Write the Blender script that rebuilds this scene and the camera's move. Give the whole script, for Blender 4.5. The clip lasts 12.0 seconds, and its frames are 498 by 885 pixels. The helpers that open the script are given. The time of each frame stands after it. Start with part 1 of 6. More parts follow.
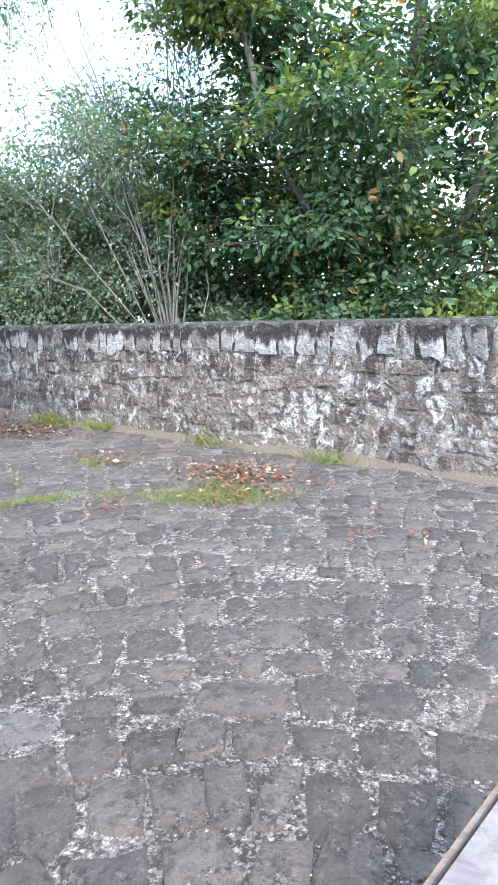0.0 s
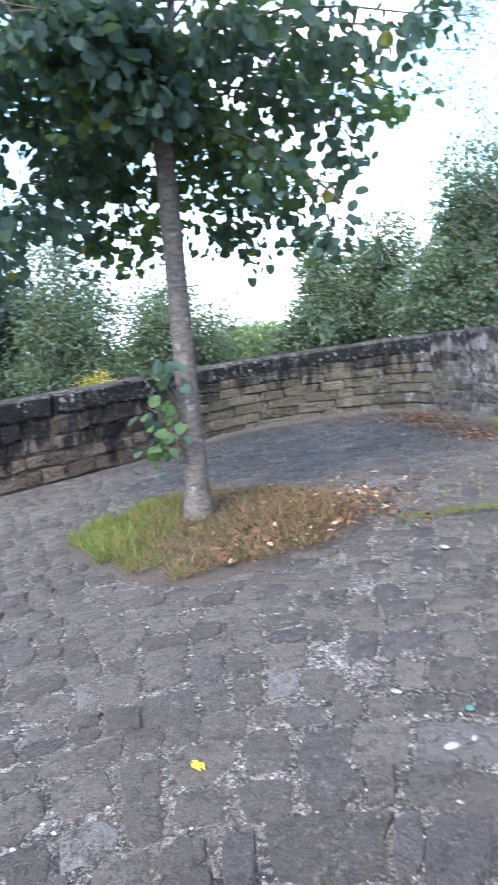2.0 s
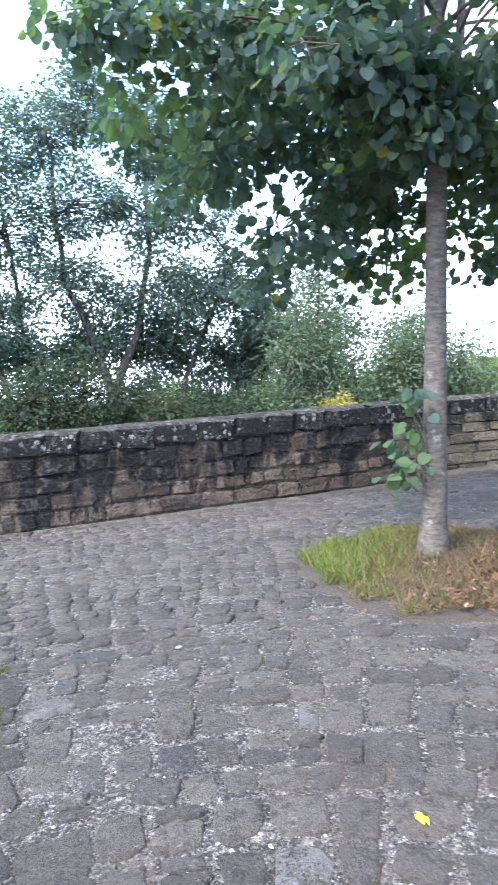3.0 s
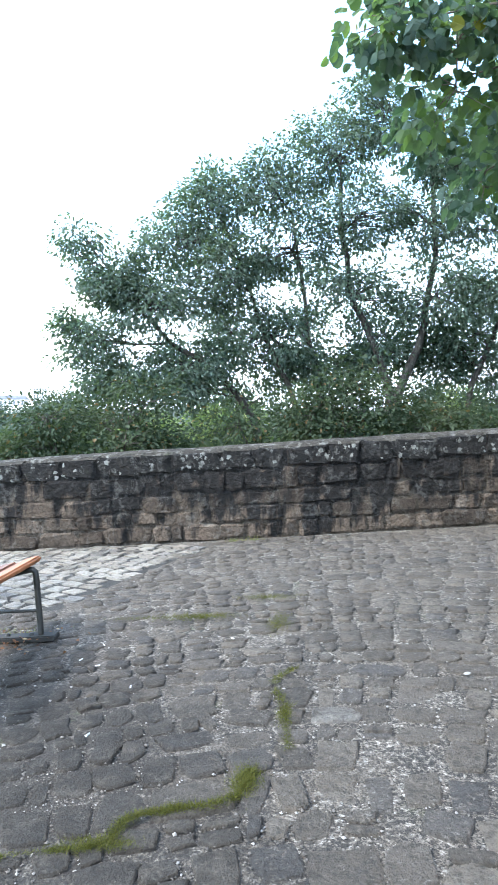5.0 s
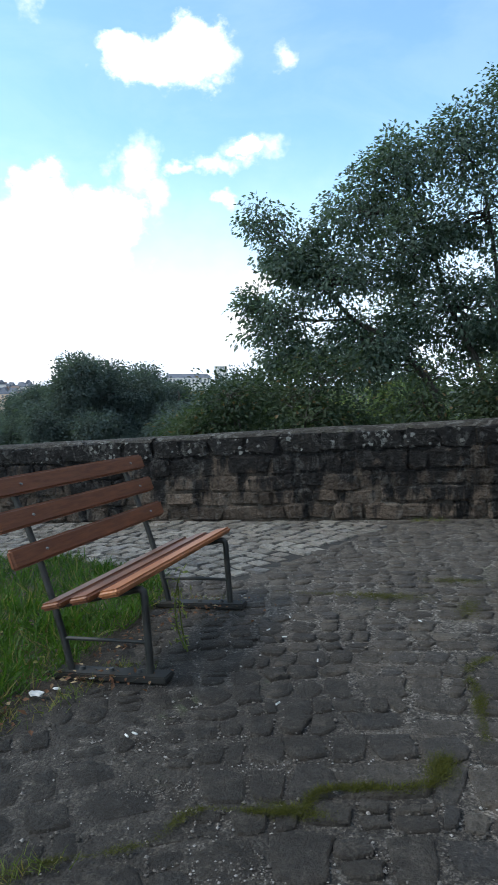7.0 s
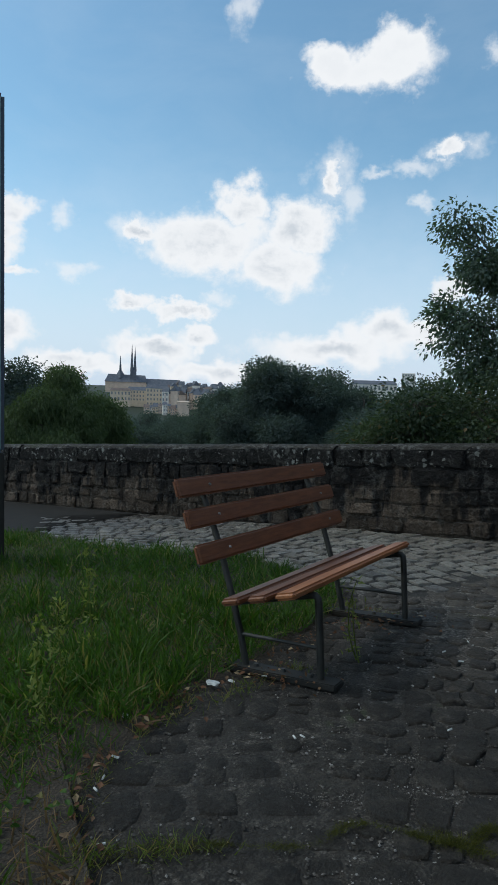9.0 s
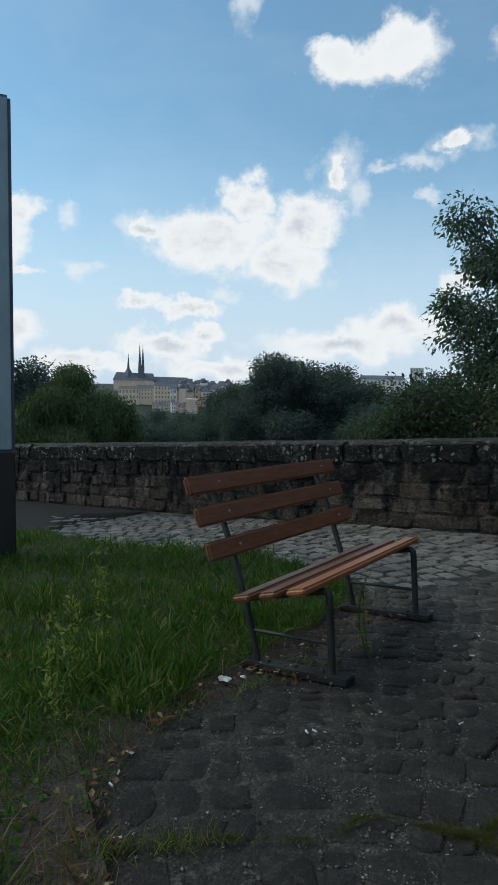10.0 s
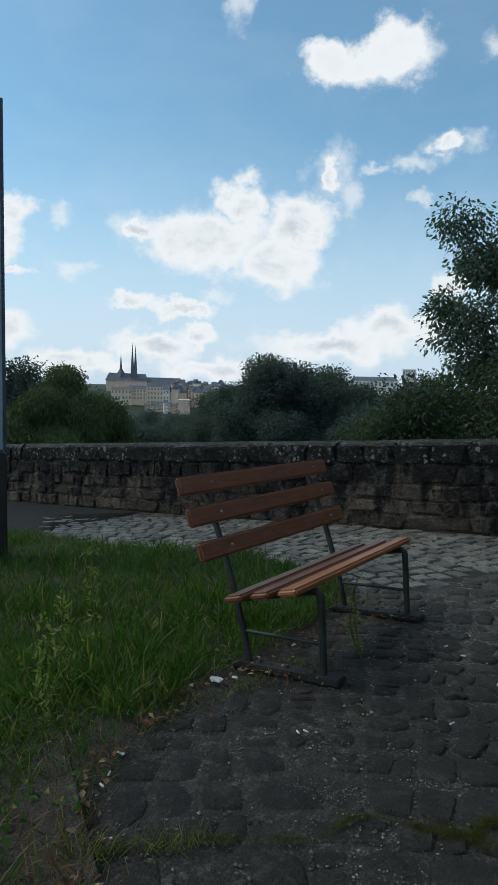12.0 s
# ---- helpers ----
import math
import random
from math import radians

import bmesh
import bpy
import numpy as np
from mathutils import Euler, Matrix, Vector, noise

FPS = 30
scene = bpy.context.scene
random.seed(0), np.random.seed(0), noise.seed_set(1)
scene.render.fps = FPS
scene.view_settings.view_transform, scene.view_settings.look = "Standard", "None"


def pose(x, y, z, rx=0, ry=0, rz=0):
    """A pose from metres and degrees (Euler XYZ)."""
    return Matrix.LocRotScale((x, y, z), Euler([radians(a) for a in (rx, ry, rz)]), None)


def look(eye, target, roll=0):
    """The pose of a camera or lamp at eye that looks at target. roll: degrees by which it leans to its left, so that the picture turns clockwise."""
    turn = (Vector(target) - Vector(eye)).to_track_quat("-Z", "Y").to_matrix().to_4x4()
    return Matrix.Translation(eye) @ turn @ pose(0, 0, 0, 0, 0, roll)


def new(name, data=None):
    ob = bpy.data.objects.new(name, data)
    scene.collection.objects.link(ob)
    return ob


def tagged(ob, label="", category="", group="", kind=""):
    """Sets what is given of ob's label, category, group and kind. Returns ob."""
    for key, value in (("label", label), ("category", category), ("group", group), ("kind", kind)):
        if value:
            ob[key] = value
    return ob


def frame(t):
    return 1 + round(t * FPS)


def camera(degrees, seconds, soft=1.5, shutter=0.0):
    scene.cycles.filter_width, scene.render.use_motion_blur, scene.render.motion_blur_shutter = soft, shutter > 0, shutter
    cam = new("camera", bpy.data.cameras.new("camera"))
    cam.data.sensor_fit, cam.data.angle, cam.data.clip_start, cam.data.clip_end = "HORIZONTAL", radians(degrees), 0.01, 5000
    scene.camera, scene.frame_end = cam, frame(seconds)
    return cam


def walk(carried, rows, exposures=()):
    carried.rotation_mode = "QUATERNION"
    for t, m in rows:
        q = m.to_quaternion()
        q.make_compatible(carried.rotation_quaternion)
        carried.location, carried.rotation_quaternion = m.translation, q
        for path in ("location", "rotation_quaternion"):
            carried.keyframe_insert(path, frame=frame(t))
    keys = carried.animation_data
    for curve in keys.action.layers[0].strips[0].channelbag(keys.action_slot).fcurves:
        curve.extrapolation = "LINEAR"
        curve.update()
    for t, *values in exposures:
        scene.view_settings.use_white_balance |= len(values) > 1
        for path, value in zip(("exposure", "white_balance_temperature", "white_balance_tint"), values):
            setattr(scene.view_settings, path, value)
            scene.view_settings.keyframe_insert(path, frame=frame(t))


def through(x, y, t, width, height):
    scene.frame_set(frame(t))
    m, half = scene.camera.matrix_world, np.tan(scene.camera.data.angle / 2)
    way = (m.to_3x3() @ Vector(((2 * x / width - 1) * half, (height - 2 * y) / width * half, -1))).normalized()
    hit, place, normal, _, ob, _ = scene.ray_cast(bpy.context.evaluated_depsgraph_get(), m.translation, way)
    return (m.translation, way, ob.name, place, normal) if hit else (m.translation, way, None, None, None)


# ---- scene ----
cam = camera(40.27, 12.0, soft=1.5, shutter=0.25)
PATH = [
    (0.0, look((0.097, -0.092, 1.174), (5.764, 1.696, 0.338), -0.09)),
    (0.5, look((0.095, -0.089, 1.194), (5.578, 2.192, 0.339), 0.45)),
    (0.6, look((0.094, -0.085, 1.198), (5.286, 2.814, 0.399), -1.44)),
    (0.7, look((0.093, -0.073, 1.195), (5.067, 3.209, 0.497), -1.35)),
    (1.0, look((0.111, -0.059, 1.179), (4.848, 3.554, 0.463), -2.94)),
    (1.5, look((0.097, -0.054, 1.186), (4.699, 3.734, 0.502), -1.73)),
    (1.7, look((0.081, -0.062, 1.211), (4.417, 4.015, 0.452), -2.30)),
    (1.8, look((0.077, -0.052, 1.209), (4.112, 4.330, 0.489), -3.28)),
    (1.9, look((0.079, -0.044, 1.209), (3.773, 4.632, 0.510), -5.39)),
    (2.0, look((0.080, -0.033, 1.205), (3.520, 4.837, 0.539), -4.85)),
    (2.3, look((0.052, -0.017, 1.217), (2.926, 5.232, 0.785), -3.03)),
    (2.5, look((0.049, -0.014, 1.219), (2.571, 5.413, 0.787), -2.62)),
    (2.8, look((0.025, 0.011, 1.211), (2.084, 5.641, 0.953), -1.23)),
    (3.0, look((0.018, 0.031, 1.208), (1.684, 5.783, 0.841), -0.17)),
    (3.2, look((0.019, 0.042, 1.201), (1.419, 5.868, 0.892), 0.58)),
    (4.8, look((-0.039, 0.076, 1.214), (-0.338, 6.059, 0.878), 0.29)),
    (5.0, look((-0.057, 0.061, 1.235), (-0.759, 6.012, 0.930), 0.21)),
    (5.5, look((-0.068, 0.076, 1.225), (-0.872, 6.017, 0.965), 0.45)),
    (6.0, look((-0.101, 0.115, 1.223), (-1.428, 5.963, 1.025), 0.53)),
    (6.5, look((-0.104, 0.085, 1.228), (-1.782, 5.831, 0.824), -0.83)),
    (7.0, look((-0.132, 0.080, 1.229), (-2.319, 5.644, 0.721), -0.19)),
    (7.5, look((-0.116, 0.035, 1.254), (-2.658, 5.454, 0.828), 1.36)),
    (7.7, look((-0.118, 0.071, 1.261), (-2.887, 5.370, 0.762), 1.85)),
    (9.3, look((-0.116, 0.032, 1.251), (-3.757, 4.779, 0.793), 1.19)),
    (9.5, look((-0.100, 0.024, 1.262), (-3.751, 4.763, 0.796), 0.84)),
    (10.0, look((-0.107, 0.030, 1.258), (-3.748, 4.772, 0.749), 0.93)),
    (10.5, look((-0.102, 0.025, 1.263), (-3.739, 4.770, 0.758), 0.87)),
    (11.0, look((-0.101, 0.028, 1.260), (-3.696, 4.804, 0.746), 0.65)),
    (11.5, look((-0.102, 0.031, 1.259), (-3.695, 4.810, 0.759), 0.68)),
    (12.0, look((-0.104, 0.031, 1.256), (-3.694, 4.813, 0.756), 1.10)),
]
EXPOSURES = [(0.0, 2.80, 6100, 21), (0.5, 2.74, 6050, 21), (1.5, 2.44, 5930, 21), (2.5, 2.34, 5880, 23), (3.2, 2.66, 6040, 22), (4.8, 2.72, 6220, 15), (5.0, 2.46, 6150, 13), (5.2, 2.10, 6050, 10),
             (5.5, 1.85, 5930, 7), (6.5, 1.38, 5950, 10), (7.0, 0.60, 6150, 10), (7.5, 0.12, 6150, 10), (8.3, -0.22, 6130, 7), (9.3, -0.43, 6130, 5), (12.0, -0.43, 6070, 3)]
walk(cam, PATH, EXPOSURES)

# ---- light ----
SUN_LEFT, SUN_UP = 116.0, 46.0   # degrees to the left of +y, and above the horizon


def sun_light():
    lamp = bpy.data.lights.new("sun", "SUN")
    lamp.energy, lamp.angle, lamp.color = 1.3, radians(12), (1.0, 0.93, 0.82)
    ob = new("sun", lamp)
    a, e = radians(SUN_LEFT), radians(SUN_UP)
    ob.matrix_world = look((-math.sin(a) * 60, math.cos(a) * 60, 60 * math.tan(e)), (0, 0, 0))


class Nodes:
    """Short hand for building a node tree."""

    def __init__(self, tree):
        self.tree, self.n, self.l = tree, tree.nodes, tree.links

    def put(self, socket, value):
        if isinstance(value, bpy.types.NodeSocket):
            self.l.new(value, socket)
        elif isinstance(value, (int, float)) and not isinstance(socket.default_value, (int, float)):
            socket.default_value = (value,) * len(socket.default_value)
        elif value is not None:
            socket.default_value = value

    def math(self, op, a, b=None, c=None, clamp=False):
        m = self.n.new("ShaderNodeMath")
        m.operation, m.use_clamp = op, clamp
        for s, v in zip(m.inputs, (a, b, c)):
            self.put(s, v)
        return m.outputs[0]

    def ramp(self, v, a, b, lo=0.0, hi=1.0, smooth=True):
        m = self.n.new("ShaderNodeMapRange")
        m.interpolation_type = "SMOOTHSTEP" if smooth else "LINEAR"
        for s, x in zip(m.inputs[:5], (v, a, b, lo, hi)):
            self.put(s, x)
        return m.outputs[0]

    def mix(self, f, a, b, blend="MIX"):
        m = self.n.new("ShaderNodeMix")
        m.data_type, m.blend_type = "RGBA", blend
        self.put(m.inputs[0], f)
        for s, v in ((m.inputs[6], a), (m.inputs[7], b)):
            self.put(s, (*v, 1) if isinstance(v, tuple) and len(v) == 3 else v)
        return m.outputs[2]

    def noise(self, vec, scale, detail=4.0, rough=0.55, distort=0.0):
        m = self.n.new("ShaderNodeTexNoise")
        self.put(m.inputs["Vector"], vec)
        m.inputs["Scale"].default_value, m.inputs["Detail"].default_value = scale, detail
        m.inputs["Roughness"].default_value, m.inputs["Distortion"].default_value = rough, distort
        return m.outputs["Fac"]

    def voronoi(self, vec, scale, feature="F1", out="Distance"):
        m = self.n.new("ShaderNodeTexVoronoi")
        m.feature = feature
        self.put(m.inputs["Vector"], vec)
        m.inputs["Scale"].default_value = scale
        return m.outputs[out]

    def scaled(self, vec, s):
        m = self.n.new("ShaderNodeMapping")
        self.put(m.inputs["Vector"], vec)
        m.inputs["Scale"].default_value = s
        return m.outputs[0]

    def dot(self, vec, d):
        m = self.n.new("ShaderNodeVectorMath")
        m.operation = "DOT_PRODUCT"
        self.put(m.inputs[0], vec)
        m.inputs[1].default_value = d
        return m.outputs["Value"]


# clouds seen over the valley: degrees left of +y, degrees up, half width, half height
CLOUDS = [(27.0, 24.6, 4.8, 2.2), (26.2, 25.4, 2.8, 2.0), (30.8, 24.4, 2.4, 1.7),
          (40.6, 11.8, 6.4, 2.9), (35.0, 10.0, 5.0, 2.8), (38.4, 14.6, 2.5, 2.0), (46.0, 12.2, 2.0, 1.0), (33.6, 13.0, 3.4, 2.4), (31.2, 17.0, 1.0, 1.5),
          (21.6, 18.6, 2.0, 0.8), (46.8, 6.5, 2.2, 1.0), (43.0, 6.1, 2.8, 0.9), (57.0, 13.0, 2.8, 1.7), (57.2, 10.6, 3.0, 2.2), (55.8, 8.5, 1.7, 0.7),
          (57.2, 4.0, 3.4, 1.7), (44.6, 3.2, 4.6, 1.6), (41.2, 3.9, 2.2, 1.1), (30.0, 3.4, 7.6, 1.8), (25.6, 4.8, 4.6, 1.8), (39.0, 1.3, 7.0, 1.2), (51.0, 1.4, 5.0, 1.2), (20.8, 8.4, 2.2, 1.3)]
# thin wisps
WISPS = [(21.4, 18.6, 3.2, 1.3), (24.6, 17.7, 2.6, 0.9), (31.0, 17.2, 2.2, 2.8), (47.4, 12.4, 2.2, 1.6), (38.2, 28.2, 1.6, 2.2), (29.6, 15.0, 1.8, 2.2), (27.2, 17.0, 2.2, 0.7), (23.4, 14.9, 1.0, 1.0), (51.2, 9.2, 2.2, 0.9), (18.4, 24.5, 1.2, 1.1), (40.2, 7.2, 1.8, 0.8), (34.4, 4.9, 1.1, 0.6), (52.5, 13.0, 1.6, 1.2)]


def nearest_cloud(k, spot_, clouds):
    """How deep a direction lies in the nearest cloud: 1 at its middle, 0 at its rim."""
    best = None
    for a, e, w, h in clouds:
        m = k.n.new("ShaderNodeVectorMath")
        m.operation = "MULTIPLY_ADD"
        k.put(m.inputs[0], spot_)
        m.inputs[1].default_value, m.inputs[2].default_value = (1 / w, 1 / h, 0), (-a / w, -e / h, 0)
        r = k.n.new("ShaderNodeVectorMath")
        r.operation = "LENGTH"
        k.l.new(m.outputs[0], r.inputs[0])
        best = r.outputs["Value"] if best is None else k.math("MINIMUM", best, r.outputs["Value"])
    return k.math("SUBTRACT", 1.0, best)


def sky_world():
    world = bpy.data.worlds.new("sky")
    scene.world = world
    world.use_nodes = True
    k = Nodes(world.node_tree)
    k.n.clear()
    sky = k.n.new("ShaderNodeTexSky")
    sky.sky_type, sky.sun_disc = "NISHITA", False
    sky.sun_elevation, sky.sun_rotation = radians(SUN_UP), radians(-SUN_LEFT)
    sky.air_density, sky.dust_density, sky.ozone_density = 1.0, 1.2, 1.0
    way = k.n.new("ShaderNodeTexCoord").outputs["Generated"]
    sep = k.n.new("ShaderNodeSeparateXYZ")
    k.l.new(way, sep.inputs[0])
    az = k.math("MULTIPLY", k.math("ARCTAN2", k.math("MULTIPLY", sep.outputs[0], -1), sep.outputs[1]), 57.2958)
    el = k.math("MULTIPLY", k.math("ARCSINE", sep.outputs[2]), 57.2958)
    wide = k.noise(k.scaled(way, (1.0, 1.0, 2.6)), 3.4, 7.0, 0.58, 0.2)
    seen_part = k.math("MULTIPLY", k.ramp(az, -45.0, -25.0), k.ramp(az, 85.0, 65.0))
    seen_part = k.math("MULTIPLY", seen_part, k.ramp(el, 58.0, 40.0))
    az = k.math("ADD", az, k.math("MULTIPLY", k.math("SUBTRACT", k.noise(way, 14.0, 5.0, 0.62), 0.5), 6.0))
    el = k.math("ADD", el, k.math("MULTIPLY", k.math("SUBTRACT", k.noise(k.scaled(way, (1.0, 1.0, 1.3)), 17.0, 5.0, 0.62), 0.5), 4.0))
    both = k.n.new("ShaderNodeCombineXYZ")
    k.l.new(az, both.inputs[0])
    k.l.new(el, both.inputs[1])
    puff = k.math("SUBTRACT", k.noise(way, 22.0, 8.0, 0.60, 0.1), 0.5)
    deep = k.math("ADD", nearest_cloud(k, both.outputs[0], CLOUDS), k.math("MULTIPLY", puff, 1.1))
    cover = k.ramp(deep, -0.10, 0.46)
    thin = k.math("ADD", nearest_cloud(k, both.outputs[0], WISPS), k.math("MULTIPLY", puff, 1.6))
    cover = k.math("MAXIMUM", cover, k.math("MULTIPLY", k.ramp(thin, 0.0, 0.9), 0.62))
    # unseen clouds added over the rest of the sky; their cover whitens the ambient light
    rest = k.math("MULTIPLY", k.ramp(wide, 0.47, 0.65), k.math("SUBTRACT", 1.0, seen_part))
    cover = k.math("MAXIMUM", cover, k.math("MULTIPLY", rest, k.ramp(el, -2.0, 4.0)))
    # thin veil, thicker low down
    veil = k.math("MULTIPLY", k.ramp(k.noise(k.scaled(way, (1.0, 1.0, 2.2)), 5.0, 6.0, 0.6, 0.4), 0.38, 0.72), 0.07)
    haze = k.ramp(el, 21.0, 0.0, 0.0, 0.85)
    # bases and hearts of the clouds are greyer than their lit rims
    shade = k.ramp(k.noise(k.scaled(way, (1.0, 1.0, 1.7)), 16.0, 6.0, 0.62, 0.3), 0.38, 0.62)
    thick = k.math("MULTIPLY", k.ramp(deep, 0.40, 0.95), k.math("ADD", 0.2, k.math("MULTIPLY", shade, 0.8)))
    thick = k.math("MULTIPLY", thick, k.ramp(el, 22.0, 16.0, 0.15, 1.0))
    white = k.mix(thick, (11.7, 11.3, 11.3), (8.0, 8.2, 8.7))
    tint = k.mix(1.0, sky.outputs[0], (1.40, 1.82, 1.82), "MULTIPLY")
    tint = k.mix(0.06, tint, (7.0, 8.7, 9.6))
    tint = k.mix(haze, tint, (8.6, 9.5, 11.2))
    tint = k.mix(veil, tint, (10.0, 10.6, 11.2))
    colour = k.mix(cover, tint, white)
    back = k.n.new("ShaderNodeBackground")
    k.l.new(colour, back.inputs[0])
    back.inputs[1].default_value = 0.105
    k.l.new(back.outputs[0], k.n.new("ShaderNodeOutputWorld").inputs[0])


sun_light()
sky_world()

# ---- the lie of the ground ----
GX, GY = 0.0721, -0.0179      # the terrace slopes


def gz(x, y):
    return GX * x + GY * y


# ---- materials ----
def material(name, build):
    m = bpy.data.materials.new(name)
    m.use_nodes = True
    k = Nodes(m.node_tree)
    b = k.n["Principled BSDF"]
    k.pos = k.n.new("ShaderNodeNewGeometry").outputs["Position"]
    build(k, b)
    return m


def bump(k, b, height, strength=0.5, distance=0.01):
    m = k.n.new("ShaderNodeBump")
    m.inputs["Strength"].default_value, m.inputs["Distance"].default_value = strength, distance
    k.l.new(height, m.inputs["Height"])
    k.l.new(m.outputs[0], b.inputs["Normal"])


def obj_random(k):
    return k.n.new("ShaderNodeObjectInfo").outputs["Random"]


def isle_random(k):
    return k.n.new("ShaderNodeNewGeometry").outputs["Random Per Island"]


def stone_mat(name, low, high, crust=0.0, crust_at=0.62, white=0.0, pieces=True, moss=0.0, soot=(0.016, 0.016, 0.016), rosettes=0.0, swing=2.4, fade=0.32, streaks=0.0, single=0.0):
    """Weathered masonry: grain, tint by piece, a dark crust that runs down from the coping, pale lichen."""
    def build(k, b):
        rnd = obj_random(k) if pieces else isle_random(k)
        grain = k.noise(k.pos, 38.0, 6.0, 0.65)
        broad = k.noise(k.pos, 2.6, 4.0, 0.6)
        c = k.mix(k.ramp(k.math("ADD", k.math("MULTIPLY", rnd, 0.7), k.math("MULTIPLY", broad, 0.5)), 0.15, 1.0), low, high)
        c = k.mix(k.ramp(grain, 0.35, 0.7, 0.0, 0.55), c, tuple(v * 0.55 for v in low))
        rise = k.dot(k.pos, (-GX, -GY, 1.0))
        runs = k.noise(k.scaled(k.pos, (5.0, 5.0, 0.9)), 1.0, 5.0, 0.62)
        if crust:
            broad_runs = k.noise(k.scaled(k.pos, (2.1, 2.1, 0.25)), 1.0, 3.0, 0.5)
            runs = k.math("ADD", k.math("MULTIPLY", runs, 1.0 - streaks), k.math("MULTIPLY", broad_runs, streaks * 1.6))
            runs = k.math("SUBTRACT", runs, streaks * 0.30)
            edge = k.math("ADD", rise, k.math("MULTIPLY", k.math("SUBTRACT", runs, 0.5), swing))
            edge = k.math("ADD", edge, k.math("MULTIPLY", k.math("SUBTRACT", rnd, 0.5), single))
            patch = k.ramp(k.noise(k.pos, 7.0, 5.0, 0.6), 0.25, 0.44, 0.25, 1.0)
            f = k.math("MULTIPLY", k.ramp(edge, crust_at - 0.3 * fade, crust_at + 0.7 * fade), patch)
            c = k.mix(k.math("MULTIPLY", f, crust), c, soot)
        if white:
            blot = k.noise(k.scaled(k.pos, (1.0, 1.0, 0.75)), 8.5, 7.0, 0.72, 0.8)
            fine = k.noise(k.pos, 30.0, 4.0, 0.6)
            f = k.math("MULTIPLY", k.ramp(blot, 0.50, 0.60), k.ramp(fine, 0.30, 0.55))
            f = k.math("MULTIPLY", f, k.ramp(k.noise(k.pos, 1.5, 3.0, 0.55), 0.36, 0.58, 0.35, 1.3))
            c = k.mix(k.math("MULTIPLY", f, white, clamp=True), c, (0.58, 0.565, 0.51))
        if rosettes:
            tone = k.n.new("ShaderNodeSeparateColor")
            k.l.new(k.voronoi(k.pos, 14.0, out="Color"), tone.inputs[0])
            ragged = k.math("ADD", k.voronoi(k.pos, 14.0), k.math("MULTIPLY", k.math("SUBTRACT", k.noise(k.pos, 30.0, 6.0, 0.72), 0.5), 1.7))
            f = k.ramp(k.math("SUBTRACT", ragged, k.math("MULTIPLY", tone.outputs[0], 0.46)), 0.02, -0.04)
            f = k.math("MULTIPLY", f, k.ramp(k.noise(k.pos, 3.4, 5.0, 0.6), 0.42, 0.60))
            c = k.mix(k.math("MULTIPLY", f, rosettes), c, (0.52, 0.52, 0.47))
        if moss:
            f = k.ramp(k.noise(k.pos, 3.1, 6.0, 0.7), 0.56, 0.68)
            c = k.mix(k.math("MULTIPLY", f, moss), c, (0.06, 0.075, 0.025))
        k.put(b.inputs["Base Color"], c)
        b.inputs["Roughness"].default_value = 0.92
        b.inputs["Specular IOR Level"].default_value = 0.25
        bump(k, b, k.math("ADD", grain, k.math("MULTIPLY", k.noise(k.pos, 13.0, 5.0, 0.65), 2.6)), 1.0, 0.045)
    return material(name, build)


def bench_shade(k):
    """Shade round the bench painted into the paving's colour, with a ragged edge."""
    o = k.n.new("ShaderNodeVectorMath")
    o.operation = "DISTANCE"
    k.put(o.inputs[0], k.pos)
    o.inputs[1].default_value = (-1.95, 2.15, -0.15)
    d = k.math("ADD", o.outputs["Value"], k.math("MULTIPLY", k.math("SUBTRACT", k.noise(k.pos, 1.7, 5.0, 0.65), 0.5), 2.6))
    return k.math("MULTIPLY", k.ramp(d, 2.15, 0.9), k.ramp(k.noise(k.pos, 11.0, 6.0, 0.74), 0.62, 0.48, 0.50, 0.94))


def chips(k):
    """Crumbled mortar: fine broken chips of mixed grey, few of them pale."""
    tones = []
    for size, out in ((48.0, 0), (95.0, 1), (190.0, 2)):
        sep = k.n.new("ShaderNodeSeparateColor")
        k.l.new(k.voronoi(k.pos, size, out="Color"), sep.inputs[0])
        tones.append(sep.outputs[out])
    v = k.math("ADD", k.math("ADD", k.math("MULTIPLY", tones[0], 0.30), k.math("MULTIPLY", tones[1], 0.36)), k.math("MULTIPLY", tones[2], 0.34))
    wide = k.noise(k.pos, 3.0, 6.0, 0.68)
    v = k.math("ADD", v, k.math("MULTIPLY", k.math("SUBTRACT", wide, 0.5), 0.6))
    c = k.mix(k.ramp(v, 0.32, 0.70), (0.020, 0.017, 0.0135), (0.138, 0.117, 0.095))
    return k.mix(k.ramp(v, 0.68, 0.88), c, (0.31, 0.285, 0.248))


